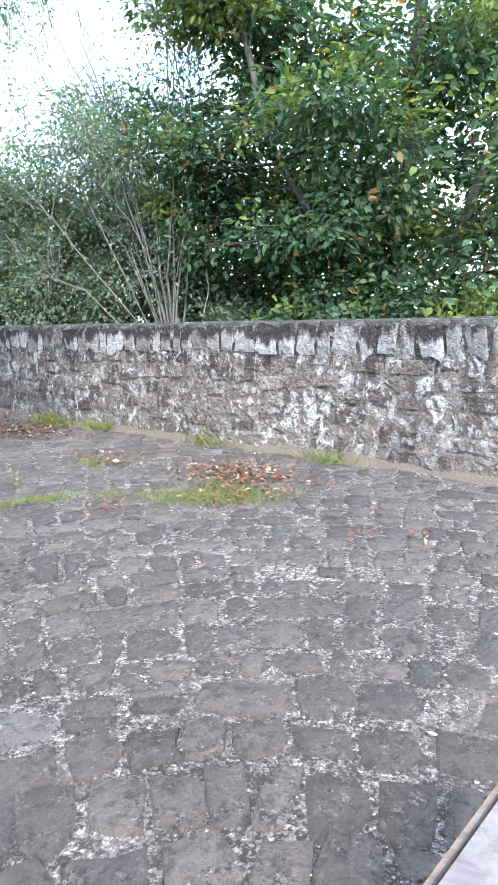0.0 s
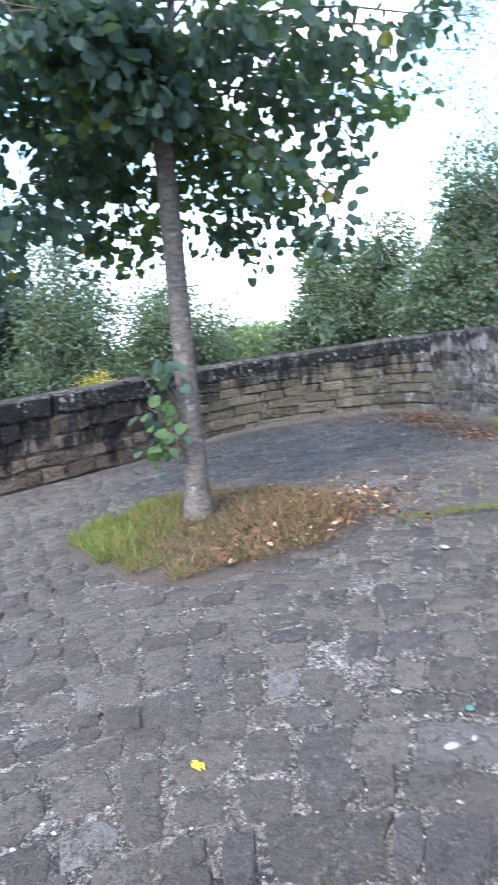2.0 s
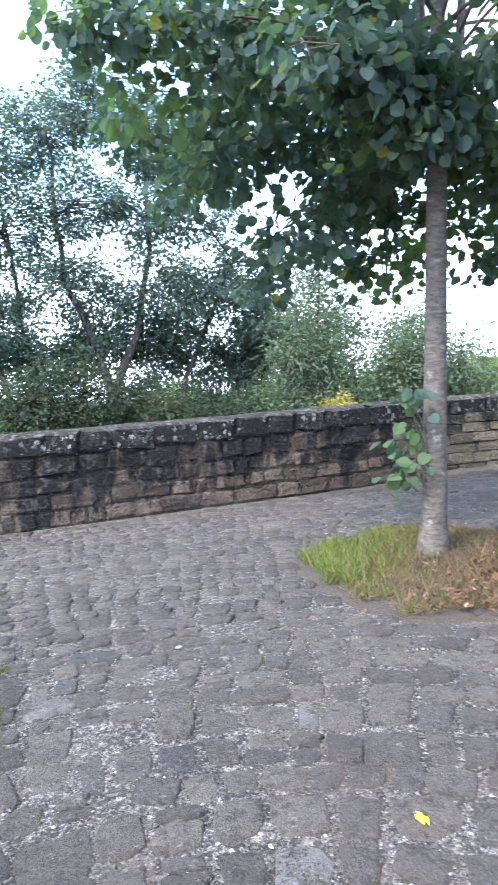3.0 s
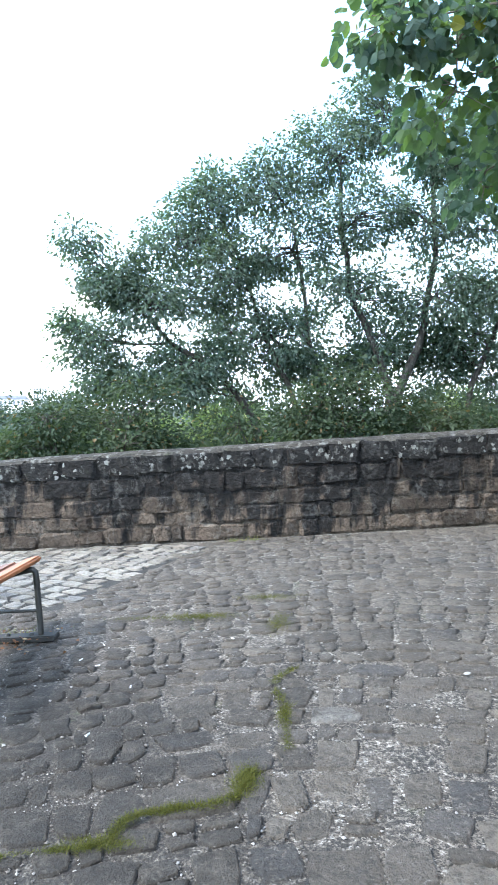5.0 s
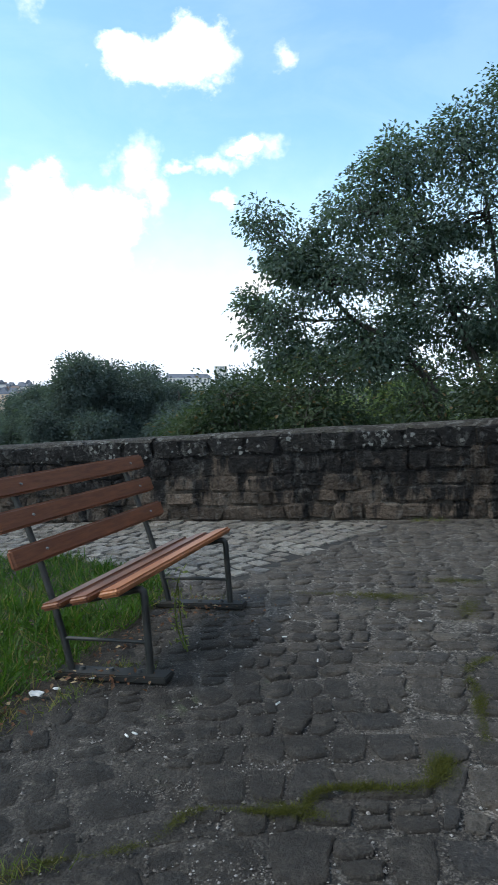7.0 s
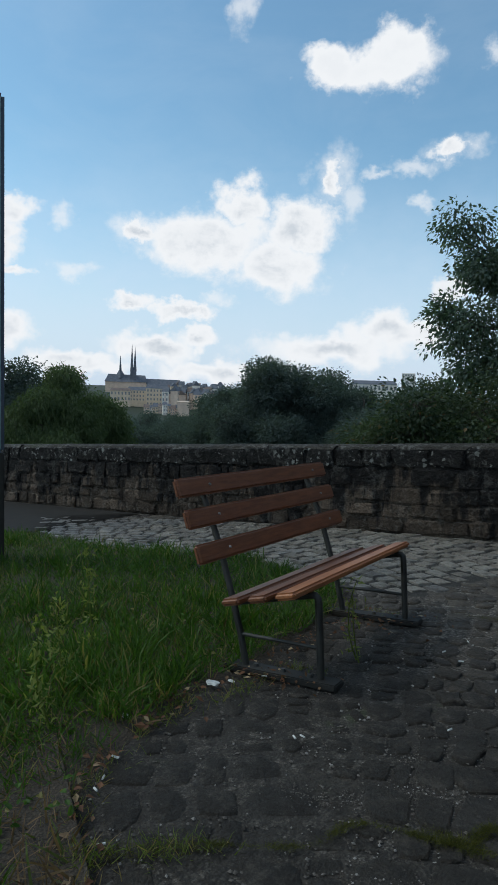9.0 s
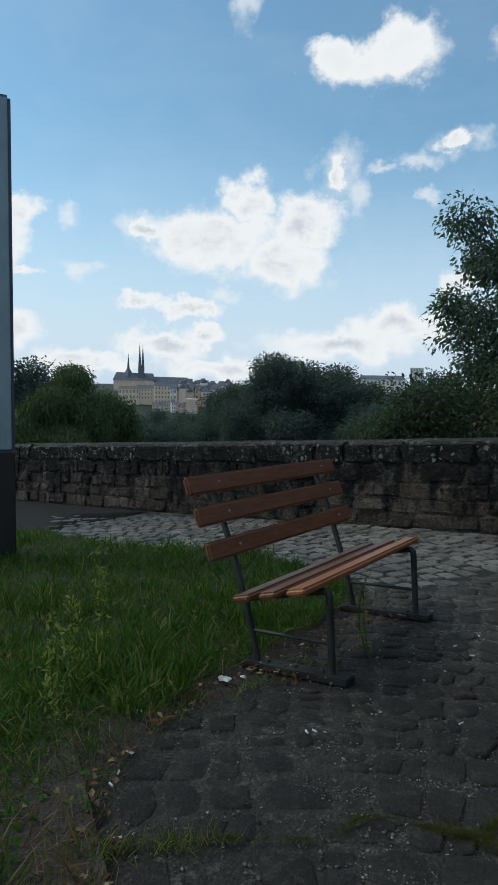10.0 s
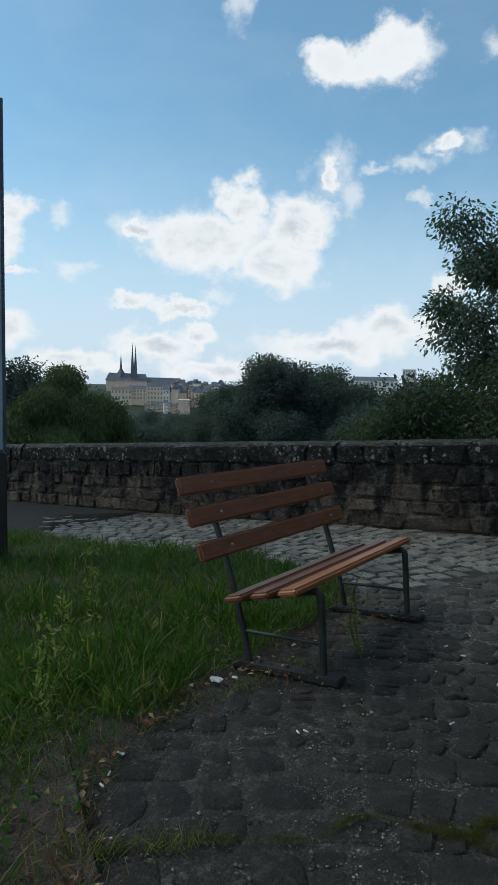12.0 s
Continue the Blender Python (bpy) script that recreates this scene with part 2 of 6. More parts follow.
def sett_mat(name, low, high, rough, pieces=True, lichen=0.6):
    def build(k, b):
        rnd = obj_random(k) if pieces else isle_random(k)
        other = k.math("FRACT", k.math("MULTIPLY", rnd, 23.7))
        grain = k.noise(k.pos, 90.0, 5.0, 0.7)
        wide = k.noise(k.pos, 1.1, 4.0, 0.6)
        c = k.mix(k.ramp(k.math("ADD", k.math("MULTIPLY", rnd, 0.9), k.math("MULTIPLY", wide, 0.3)), 0.1, 1.1), low, high)
        mean = sum(high) / 3
        c = k.mix(k.ramp(other, 0.76, 0.94, 0.0, 0.5), c, (mean * 0.40, mean * 0.40, mean * 0.43))
        c = k.mix(k.ramp(other, 0.26, 0.05, 0.0, 0.5), c, (mean * 0.95, mean * 0.80, mean * 0.66))
        cloud = k.noise(k.pos, 21.0, 5.0, 0.66, 0.15)
        c = k.mix(k.ramp(cloud, 0.36, 0.50, 0.6, 0.0), c, tuple(v * 0.40 for v in low))
        c = k.mix(k.ramp(k.noise(k.pos, 30.0, 5.0, 0.7, 0.5), 0.55, 0.66, 0.0, 0.42), c, tuple(v * 1.6 for v in high))
        c = k.mix(k.ramp(grain, 0.42, 0.72, 0.0, 0.25), c, tuple(v * 0.5 for v in low))
        blot = k.noise(k.pos, 13.0, 7.0, 0.74, 0.6)
        speck = k.noise(k.pos, 55.0, 3.0, 0.6)
        f = k.math("MULTIPLY", k.ramp(blot, 0.49, 0.60), k.ramp(speck, 0.32, 0.50))
        c = k.mix(k.math("MULTIPLY", f, lichen), c, chips(k))
        soil = k.ramp(k.noise(k.pos, 1.6, 6.0, 0.7), 0.46, 0.66, 0.0, 0.45)
        c = k.mix(soil, c, (0.074, 0.060, 0.046))
        c = k.mix(bench_shade(k), c, (0.024, 0.0195, 0.0145))
        k.put(b.inputs["Base Color"], c)
        k.put(b.inputs["Roughness"], k.ramp(grain, 0.3, 0.7, rough - 0.08, rough + 0.12))
        b.inputs["Specular IOR Level"].default_value = 0.35
        bump(k, b, k.math("ADD", k.math("ADD", grain, k.math("MULTIPLY", k.noise(k.pos, 20.0, 4.0), 1.2)), k.math("MULTIPLY", cloud, 1.2)), 1.0, 0.023)
    return material(name, build)


def joint_mat(name, low, high, pale, green=0.5, crumbled=False):
    def build(k, b):
        grit = k.noise(k.pos, 120.0, 4.0, 0.75)
        pebble = k.voronoi(k.pos, 75.0)
        wide = k.noise(k.pos, 2.2, 5.0, 0.6)
        c = k.mix(k.ramp(grit, 0.3, 0.7), low, high)
        c = k.mix(k.math("MULTIPLY", k.ramp(pebble, 0.34, 0.16), k.ramp(wide, 0.34, 0.6, 0.15, 0.8)), c, pale)
        if crumbled:
            c = chips(k)
            c = k.mix(k.ramp(k.noise(k.pos, 1.6, 6.0, 0.7), 0.46, 0.66, 0.0, 0.7), c, (0.086, 0.068, 0.050))
            c = k.mix(k.math("MULTIPLY", bench_shade(k), 0.92), c, (0.024, 0.0195, 0.0145))
        moss = k.ramp(k.noise(k.pos, 1.3, 6.0, 0.72), 0.60, 0.70)
        c = k.mix(k.math("MULTIPLY", moss, green), c, (0.055, 0.07, 0.022))
        k.put(b.inputs["Base Color"], c)
        b.inputs["Roughness"].default_value = 0.95
        bump(k, b, k.math("SUBTRACT", grit, pebble), 0.8, 0.012)
    return material(name, build)


def leaf_mat(name, dark, light, turned=None, share=0.06, gloss=0.5, through=0.35, sunlit_sprays=None):
    def build(k, b):
        rnd = isle_random(k)
        c = k.mix(rnd, dark, light)
        wide = k.noise(k.pos, 0.9, 3.0)
        c = k.mix(k.ramp(wide, 0.3, 0.75, 0.0, 0.5), c, light)
        # sunlit clumps are painted: noise picks leaves for a brighter colour
        if sunlit_sprays:
            c = k.mix(k.ramp(k.noise(k.pos, 1.15, 3.0, 0.5), 0.53, 0.63, 0.0, 0.85), c, sunlit_sprays)
        if turned:
            spot = k.math("FRACT", k.math("MULTIPLY", rnd, 37.0))
            c = k.mix(k.ramp(spot, 1.0 - share, 1.0 - share * 0.6), c, turned)
        k.put(b.inputs["Base Color"], c)
        b.inputs["Roughness"].default_value = gloss
        b.inputs["Specular IOR Level"].default_value = 0.22
        t = k.n.new("ShaderNodeBsdfTranslucent")
        k.put(t.inputs[0], k.mix(1.0, c, (1.25, 1.35, 0.6), "MULTIPLY"))
        m = k.n.new("ShaderNodeMixShader")
        m.inputs[0].default_value = through
        k.l.new(b.outputs[0], m.inputs[1])
        k.l.new(t.outputs[0], m.inputs[2])
        k.l.new(m.outputs[0], k.n["Material Output"].inputs[0])
    return material(name, build)


def bark_mat(name, low, high, ring=False, lichen=(0.35, 0.36, 0.30)):
    def build(k, b):
        v = k.noise(k.scaled(k.pos, (14.0, 14.0, 40.0) if ring else (30.0, 30.0, 5.0)), 1.0, 5.0, 0.65, 0.4)
        c = k.mix(k.ramp(v, 0.3, 0.7), low, high)
        f = k.math("MULTIPLY", k.ramp(k.noise(k.pos, 11.0, 5.0, 0.7), 0.58, 0.68), 0.35)
        c = k.mix(f, c, lichen)
        k.put(b.inputs["Base Color"], c)
        b.inputs["Roughness"].default_value = 0.9
        bump(k, b, v, 0.7, 0.01)
    return material(name, build)


def wood_mat(name, low, high, worn, wear=0.3, rough=0.5):
    def build(k, b):
        o = k.n.new("ShaderNodeTexCoord").outputs["Object"]
        g = k.noise(k.scaled(o, (60.0, 3.0, 60.0)), 1.0, 5.0, 0.6, 0.3)
        c = k.mix(k.ramp(g, 0.3, 0.7), low, high)
        w = k.ramp(k.noise(o, 9.0, 6.0, 0.7), 0.52, 0.68)
        c = k.mix(k.math("MULTIPLY", w, wear), c, worn)
        k.put(b.inputs["Base Color"], c)
        b.inputs["Roughness"].default_value = rough
        bump(k, b, g, 0.35, 0.004)
    return material(name, build)


def plain_mat(name, low, high, rough=0.7, metal=0.0, scale=12.0, shine=0.5):
    def build(k, b):
        n = k.noise(k.pos, scale, 5.0, 0.65)
        k.put(b.inputs["Base Color"], k.mix(k.ramp(n, 0.3, 0.7), low, high))
        k.put(b.inputs["Roughness"], k.ramp(n, 0.3, 0.7, rough - 0.1, min(1.0, rough + 0.1)))
        b.inputs["Metallic"].default_value = metal
        b.inputs["Specular IOR Level"].default_value = shine
        bump(k, b, k.noise(k.pos, scale * 9, 3.0), 0.15, 0.003)
    return material(name, build)


M_NORTH = stone_mat("sandstone", (0.052, 0.039, 0.029), (0.190, 0.142, 0.105), crust=0.97, crust_at=0.31, white=0.08, swing=3.4, fade=0.30, soot=(0.011, 0.010, 0.0098), streaks=0.34, single=0.36)
M_NORTH_CAP = stone_mat("crusted_coping", (0.016, 0.014, 0.012), (0.050, 0.043, 0.036), crust=0.9, crust_at=0.40, white=0.10, moss=0.12, rosettes=0.5, soot=(0.013, 0.012, 0.0115))
M_CORNER = stone_mat("tan_ashlar", (0.105, 0.086, 0.054), (0.215, 0.178, 0.116), crust=0.92, crust_at=0.60, white=0.12, swing=1.6, moss=0.3)
M_EAST = stone_mat("limed_rubble", (0.078, 0.060, 0.048), (0.235, 0.198, 0.162), crust=0.9, crust_at=0.70, white=0.60, soot=(0.040, 0.034, 0.029), rosettes=0.45, swing=1.5, fade=0.2)
M_EAST_CAP = stone_mat("limed_coping", (0.17, 0.153, 0.135), (0.44, 0.42, 0.385), crust=0.98, crust_at=0.885, soot=(0.034, 0.027, 0.023), swing=0.6, fade=0.07)
M_TOP = stone_mat("coping_top", (0.032, 0.027, 0.022), (0.080, 0.070, 0.056), white=0.2, pieces=False, moss=0.4, rosettes=0.2)
M_MORTAR = stone_mat("old_mortar", (0.052, 0.042, 0.031), (0.135, 0.106, 0.080), crust=0.95, crust_at=0.34, white=0.06, pieces=False, swing=3.4, fade=0.40, soot=(0.012, 0.011, 0.0105), streaks=0.34)
M_LIME = stone_mat("lime_mortar", (0.072, 0.058, 0.046), (0.255, 0.218, 0.18), crust=0.92, crust_at=0.70, white=0.5, pieces=False, soot=(0.030, 0.025, 0.022), rosettes=0.3, swing=0.8, fade=0.12)
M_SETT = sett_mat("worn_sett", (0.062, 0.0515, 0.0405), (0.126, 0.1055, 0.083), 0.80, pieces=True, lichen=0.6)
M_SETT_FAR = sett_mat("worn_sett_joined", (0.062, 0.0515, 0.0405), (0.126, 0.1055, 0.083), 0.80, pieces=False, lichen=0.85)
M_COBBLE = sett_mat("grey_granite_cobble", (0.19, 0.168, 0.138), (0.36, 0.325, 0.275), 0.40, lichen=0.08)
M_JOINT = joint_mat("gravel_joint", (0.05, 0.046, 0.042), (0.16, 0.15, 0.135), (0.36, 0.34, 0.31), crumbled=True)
M_EARTH = joint_mat("dark_earth", (0.026, 0.020, 0.014), (0.080, 0.060, 0.041), (0.14, 0.115, 0.085), green=0.7)
M_SLOPE = joint_mat("grassy_slope", (0.014, 0.022, 0.012), (0.035, 0.048, 0.024), (0.05, 0.06, 0.03), green=0.5)
M_ASPHALT = plain_mat("asphalt", (0.018, 0.0165, 0.015), (0.042, 0.038, 0.034), 0.9, scale=7.0, shine=0.12)
M_MOSS = leaf_mat("moss", (0.026, 0.033, 0.006), (0.100, 0.100, 0.018), gloss=0.9, through=0.2)
M_GRASS = leaf_mat("grass_blade", (0.014, 0.046, 0.006), (0.078, 0.150, 0.022), (0.20, 0.18, 0.07), 0.14, 0.55, 0.4)
M_DRY = leaf_mat("dry_grass", (0.060, 0.036, 0.020), (0.22, 0.145, 0.085), (0.075, 0.10, 0.025), 0.18, 0.8, 0.3)
M_BEDGRASS = leaf_mat("bed_grass", (0.060, 0.092, 0.016), (0.155, 0.19, 0.045), (0.24, 0.185, 0.08), 0.25, 0.7, 0.42)
M_LITTER = leaf_mat("fallen_leaf", (0.070, 0.034, 0.020), (0.185, 0.090, 0.048), (0.34, 0.25, 0.15), 0.15, 0.7, 0.2)
M_YELLOW = leaf_mat("yellow_leaf", (0.75, 0.55, 0.03), (0.85, 0.65, 0.05), None, 0, 0.6, 0.3)
M_LIME_LEAF = leaf_mat("broad_leaf", (0.028, 0.057, 0.052), (0.082, 0.124, 0.098), (0.20, 0.19, 0.04), 0.008, 0.75, 0.5, (0.10, 0.155, 0.06))
M_BIG_LEAF = leaf_mat("big_tree_leaf", (0.018, 0.046, 0.028), (0.070, 0.124, 0.062), (0.22, 0.13, 0.05), 0.025, 0.75, 0.42, (0.15, 0.19, 0.045))
M_NARROW = leaf_mat("narrow_leaf", (0.038, 0.066, 0.056), (0.110, 0.152, 0.122), None, 0, 0.5, 0.42)
M_BRUSH = leaf_mat("brush_leaf", (0.056, 0.092, 0.062), (0.150, 0.196, 0.128), (0.16, 0.11, 0.04), 0.02, 0.6, 0.40)
M_HEDGE = leaf_mat("bramble_leaf", (0.018, 0.034, 0.020), (0.062, 0.086, 0.050), (0.14, 0.10, 0.05), 0.03, 0.6, 0.35, (0.070, 0.092, 0.052))
M_WILLOW = leaf_mat("willow_leaf", (0.044, 0.072, 0.030), (0.100, 0.138, 0.058), None, 0, 0.5, 0.35)
# distance haze is mixed into this leaf colour, paler and bluer
M_VALLEY = leaf_mat("hazed_valley_leaf", (0.050, 0.074, 0.072), (0.108, 0.138, 0.128), None, 0, 0.8, 0.3)
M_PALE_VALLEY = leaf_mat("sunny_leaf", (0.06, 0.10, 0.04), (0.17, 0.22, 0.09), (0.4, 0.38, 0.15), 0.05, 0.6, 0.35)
M_BARK = bark_mat("ringed_bark", (0.052, 0.042, 0.032), (0.128, 0.106, 0.083), ring=True)
M_BARK_DARK = bark_mat("dark_bark", (0.03, 0.026, 0.02), (0.08, 0.07, 0.055))
M_BARK_PALE = bark_mat("pale_bark", (0.060, 0.055, 0.046), (0.125, 0.115, 0.098))
M_SLAT = wood_mat("stained_slat", (0.116, 0.036, 0.013), (0.196, 0.067, 0.023), (0.22, 0.085, 0.042), 0.25, 0.5)
# the front seat slat is a lighter orange than the other slats
M_SLAT_FRONT = wood_mat("front_slat", (0.23, 0.078, 0.025), (0.36, 0.130, 0.043), (0.42, 0.19, 0.08), 0.25, 0.5)
M_SLAT_OLD = wood_mat("weathered_slat", (0.060, 0.052, 0.050), (0.120, 0.104, 0.100), (0.155, 0.145, 0.125), 0.7, 0.9)
M_WORN = wood_mat("orange_lichen", (0.080, 0.060, 0.036), (0.165, 0.112, 0.052), (0.125, 0.115, 0.105), 0.6, 0.9)
M_IRON = plain_mat("painted_iron", (0.016, 0.0155, 0.013), (0.040, 0.038, 0.032), 0.55, 0.1)
M_BOLT = plain_mat("zinc_bolt", (0.25, 0.25, 0.24), (0.40, 0.40, 0.38), 0.35, 0.9)
M_PANEL = plain_mat("grey_blue_panel", (0.20, 0.275, 0.30), (0.26, 0.34, 0.37), 0.5, 0.0, 3.0)
M_FRAME = plain_mat("dark_blue_frame", (0.05, 0.07, 0.10), (0.08, 0.10, 0.14), 0.5, 0.2, 3.0)
M_BLACK = plain_mat("black_base", (0.012, 0.011, 0.009), (0.030, 0.027, 0.022), 0.75, 0.1, 6.0)
M_PAPER = plain_mat("white_litter", (0.42, 0.42, 0.40), (0.66, 0.66, 0.63), 0.7, 0.0, 25.0)
# slate lightened: the haze over the town is put into its colour
M_SLATE = plain_mat("hazed_slate_roof", (0.085, 0.095, 0.115), (0.16, 0.17, 0.195), 0.8, 0.0, 0.4)
M_TILE = plain_mat("brown_roof", (0.14, 0.10, 0.085), (0.22, 0.17, 0.14), 0.8, 0.0, 0.4)
M_PLASTER = plain_mat("pale_render", (0.74, 0.69, 0.61), (0.84, 0.79, 0.72), 0.85, 0.0, 0.3)
M_OCHRE = plain_mat("ochre_render", (0.66, 0.52, 0.37), (0.76, 0.62, 0.46), 0.85, 0.0, 0.3)
M_PINK = plain_mat("pink_stone", (0.58, 0.44, 0.34), (0.72, 0.56, 0.44), 0.85, 0.0, 0.3)
M_GLASS = plain_mat("window_dark", (0.16, 0.17, 0.18), (0.28, 0.29, 0.30), 0.3, 0.0, 0.6)


# ---- mesh tools ----
def mesh_np(name, verts, faces, mats, smooth=False):
    """A mesh from arrays; every face has the same number of corners."""
    verts, faces = np.asarray(verts, np.float32), np.asarray(faces, np.int32)
    me = bpy.data.meshes.new(name)
    n, corners = faces.shape
    me.vertices.add(len(verts))
    me.vertices.foreach_set("co", verts.ravel())
    me.loops.add(n * corners)
    me.loops.foreach_set("vertex_index", faces.ravel())
    me.polygons.add(n)
    me.polygons.foreach_set("loop_start", np.arange(0, n * corners, corners, dtype=np.int32))
    me.polygons.foreach_set("use_smooth", np.full(n, smooth))
    for m in mats if isinstance(mats, (list, tuple)) else [mats]:
        me.materials.append(m)
    me.update(calc_edges=True)
    return me


def empty(name, x, y, z=None):
    ob = new(name)
    ob.empty_display_size = 0.2
    ob.matrix_world = Matrix.Translation((x, y, gz(x, y) if z is None else z))
    return ob


def child(ob, parent, label=""):
    """Hangs a mesh object, built in world places, under its thing."""
    ob.parent = parent
    ob.matrix_parent_inverse = parent.matrix_world.inverted()
    if label:
        tagged(ob, label)
    return ob


def part(name, bm, mat, parent, label="", smooth=False):
    me = bpy.data.meshes.new(name)
    bm.to_mesh(me)
    bm.free()
    me.materials.append(mat)
    if smooth:
        me.polygons.foreach_set("use_smooth", [True] * len(me.polygons))
    ob = new(name, me)
    return child(ob, parent, label) if parent else ob


def box(bm, size, m, bevel=0.0, seg=2):
    r = bmesh.ops.create_cube(bm, size=1.0, matrix=m @ Matrix.Diagonal((*size, 1)))
    if bevel:
        es = {e for v in r["verts"] for e in v.link_edges}
        bmesh.ops.bevel(bm, geom=list(es), offset=bevel, segments=seg, affect="EDGES")
    return bm


class Tubes:
    """Tapered tubes gathered into one mesh."""

    def __init__(self):
        self.v, self.f, self.n = [], [], 0

    def add(self, pts, r0, r1, sides=6):
        pts = np.asarray(pts, float)
        m = len(pts)
        t = np.gradient(pts, axis=0)
        t /= np.linalg.norm(t, axis=1, keepdims=True) + 1e-9
        up = np.where(np.abs(t[:, 2:3]) > 0.9, [[1.0, 0, 0]], [[0, 0, 1.0]])
        a = np.cross(t, up)
        a /= np.linalg.norm(a, axis=1, keepdims=True) + 1e-9
        b = np.cross(t, a)
        r = np.linspace(r0, r1, m)[:, None, None]
        ang = np.linspace(0, 2 * np.pi, sides, endpoint=False)[None, :, None]
        ring = pts[:, None] + r * (np.cos(ang) * a[:, None] + np.sin(ang) * b[:, None])
        self.v.append(ring.reshape(-1, 3))
        i, j = np.meshgrid(np.arange(m - 1), np.arange(sides), indexing="ij")
        q = np.stack([i * sides + j, i * sides + (j + 1) % sides, (i + 1) * sides + (j + 1) % sides, (i + 1) * sides + j], -1)
        self.f.append(q.reshape(-1, 4) + self.n)
        self.n += m * sides

    def mesh(self, name, mat):
        return mesh_np(name, np.concatenate(self.v), np.concatenate(self.f), mat, True)


LEAVES = {
    "round": ([(0.5, 0, -0.12), (0.02, 0, -0.02), (-0.05, 0.24, 0.06), (0.16, 0.47, 0.10), (0.50, 0.50, 0.06), (0.82, 0.33, -0.06), (0.97, 0.03, -0.18),
               (0.82, -0.32, -0.02), (0.52, -0.52, 0.10), (0.18, -0.46, 0.06), (-0.04, -0.26, 0.08)],
              [(0, 1 + k, 1 + (k + 1) % 10) for k in range(10)]),
    "broad": ([(0.5, 0, -0.10), (0, 0, 0), (0.22, 0.26, 0.07), (0.58, 0.31, 0.04), (0.87, 0.16, -0.08), (1.02, 0.02, -0.2), (0.85, -0.18, -0.06), (0.56, -0.30, 0.07), (0.22, -0.27, 0.05)],
              [(0, 1 + k, 1 + (k + 1) % 8) for k in range(8)]),
    "oval": ([(0, 0, 0), (1, 0, -0.15), (0.42, 0.27, 0.05), (0.42, -0.27, 0.05), (0.5, 0, -0.03)],
             [(0, 4, 2), (2, 4, 1), (0, 3, 4), (3, 1, 4)]),
    "narrow": ([(0, 0, 0), (1, 0, -0.2), (0.45, 0.18, 0.0), (0.45, -0.18, 0.0)], [(0, 1, 2), (0, 3, 1)]),
    "stalk": ([(0, 0.012, 0), (0, -0.012, 0), (0.55, 0.011, 0.03), (0.55, -0.011, 0.03), (1, 0, -0.06)], [(0, 1, 2), (1, 3, 2), (2, 3, 4)]),
    "blade": ([(0, 0.03, 0), (0, -0.03, 0), (0.55, 0.022, 0.0), (0.55, -0.022, 0.0), (1, 0, -0.16)], [(0, 1, 2), (1, 3, 2), (2, 3, 4)]),
}


def leaves(name, kind, places, ways, sizes, mat, rng, tumble=0.7):
    """One mesh of many leaves: each grows from its place along its way."""
    tv, tf = (np.array(a, float) for a in LEAVES[kind])
    n = len(places)
    x = ways / (np.linalg.norm(ways, axis=1, keepdims=True) + 1e-9)
    up = np.array([0, 0, 1.0]) + rng.normal(0, tumble, (n, 3))
    y = np.cross(up, x)
    y /= np.linalg.norm(y, axis=1, keepdims=True) + 1e-9
    z = np.cross(x, y)
    s = sizes[:, None, None]
    v = places[:, None] + s * (tv[None, :, 0:1] * x[:, None] + tv[None, :, 1:2] * y[:, None] + tv[None, :, 2:3] * z[:, None])
    f = tf.astype(int)[None] + (np.arange(n) * len(tv))[:, None, None]
    return mesh_np(name, v.reshape(-1, 3), f.reshape(-1, 3), mat)


def curve_to(a, b, sag, rng, n=6):
    """A bent line from a to b."""
    a, b = np.asarray(a, float), np.asarray(b, float)
    t = np.linspace(0, 1, n)[:, None]
    d = np.linalg.norm(b - a)
    mid = (a + b) / 2 + rng.normal(0, 0.09 * d, 3) + np.array([0, 0, sag * d])
    return (1 - t) ** 2 * a + 2 * t * (1 - t) * mid + t ** 2 * b


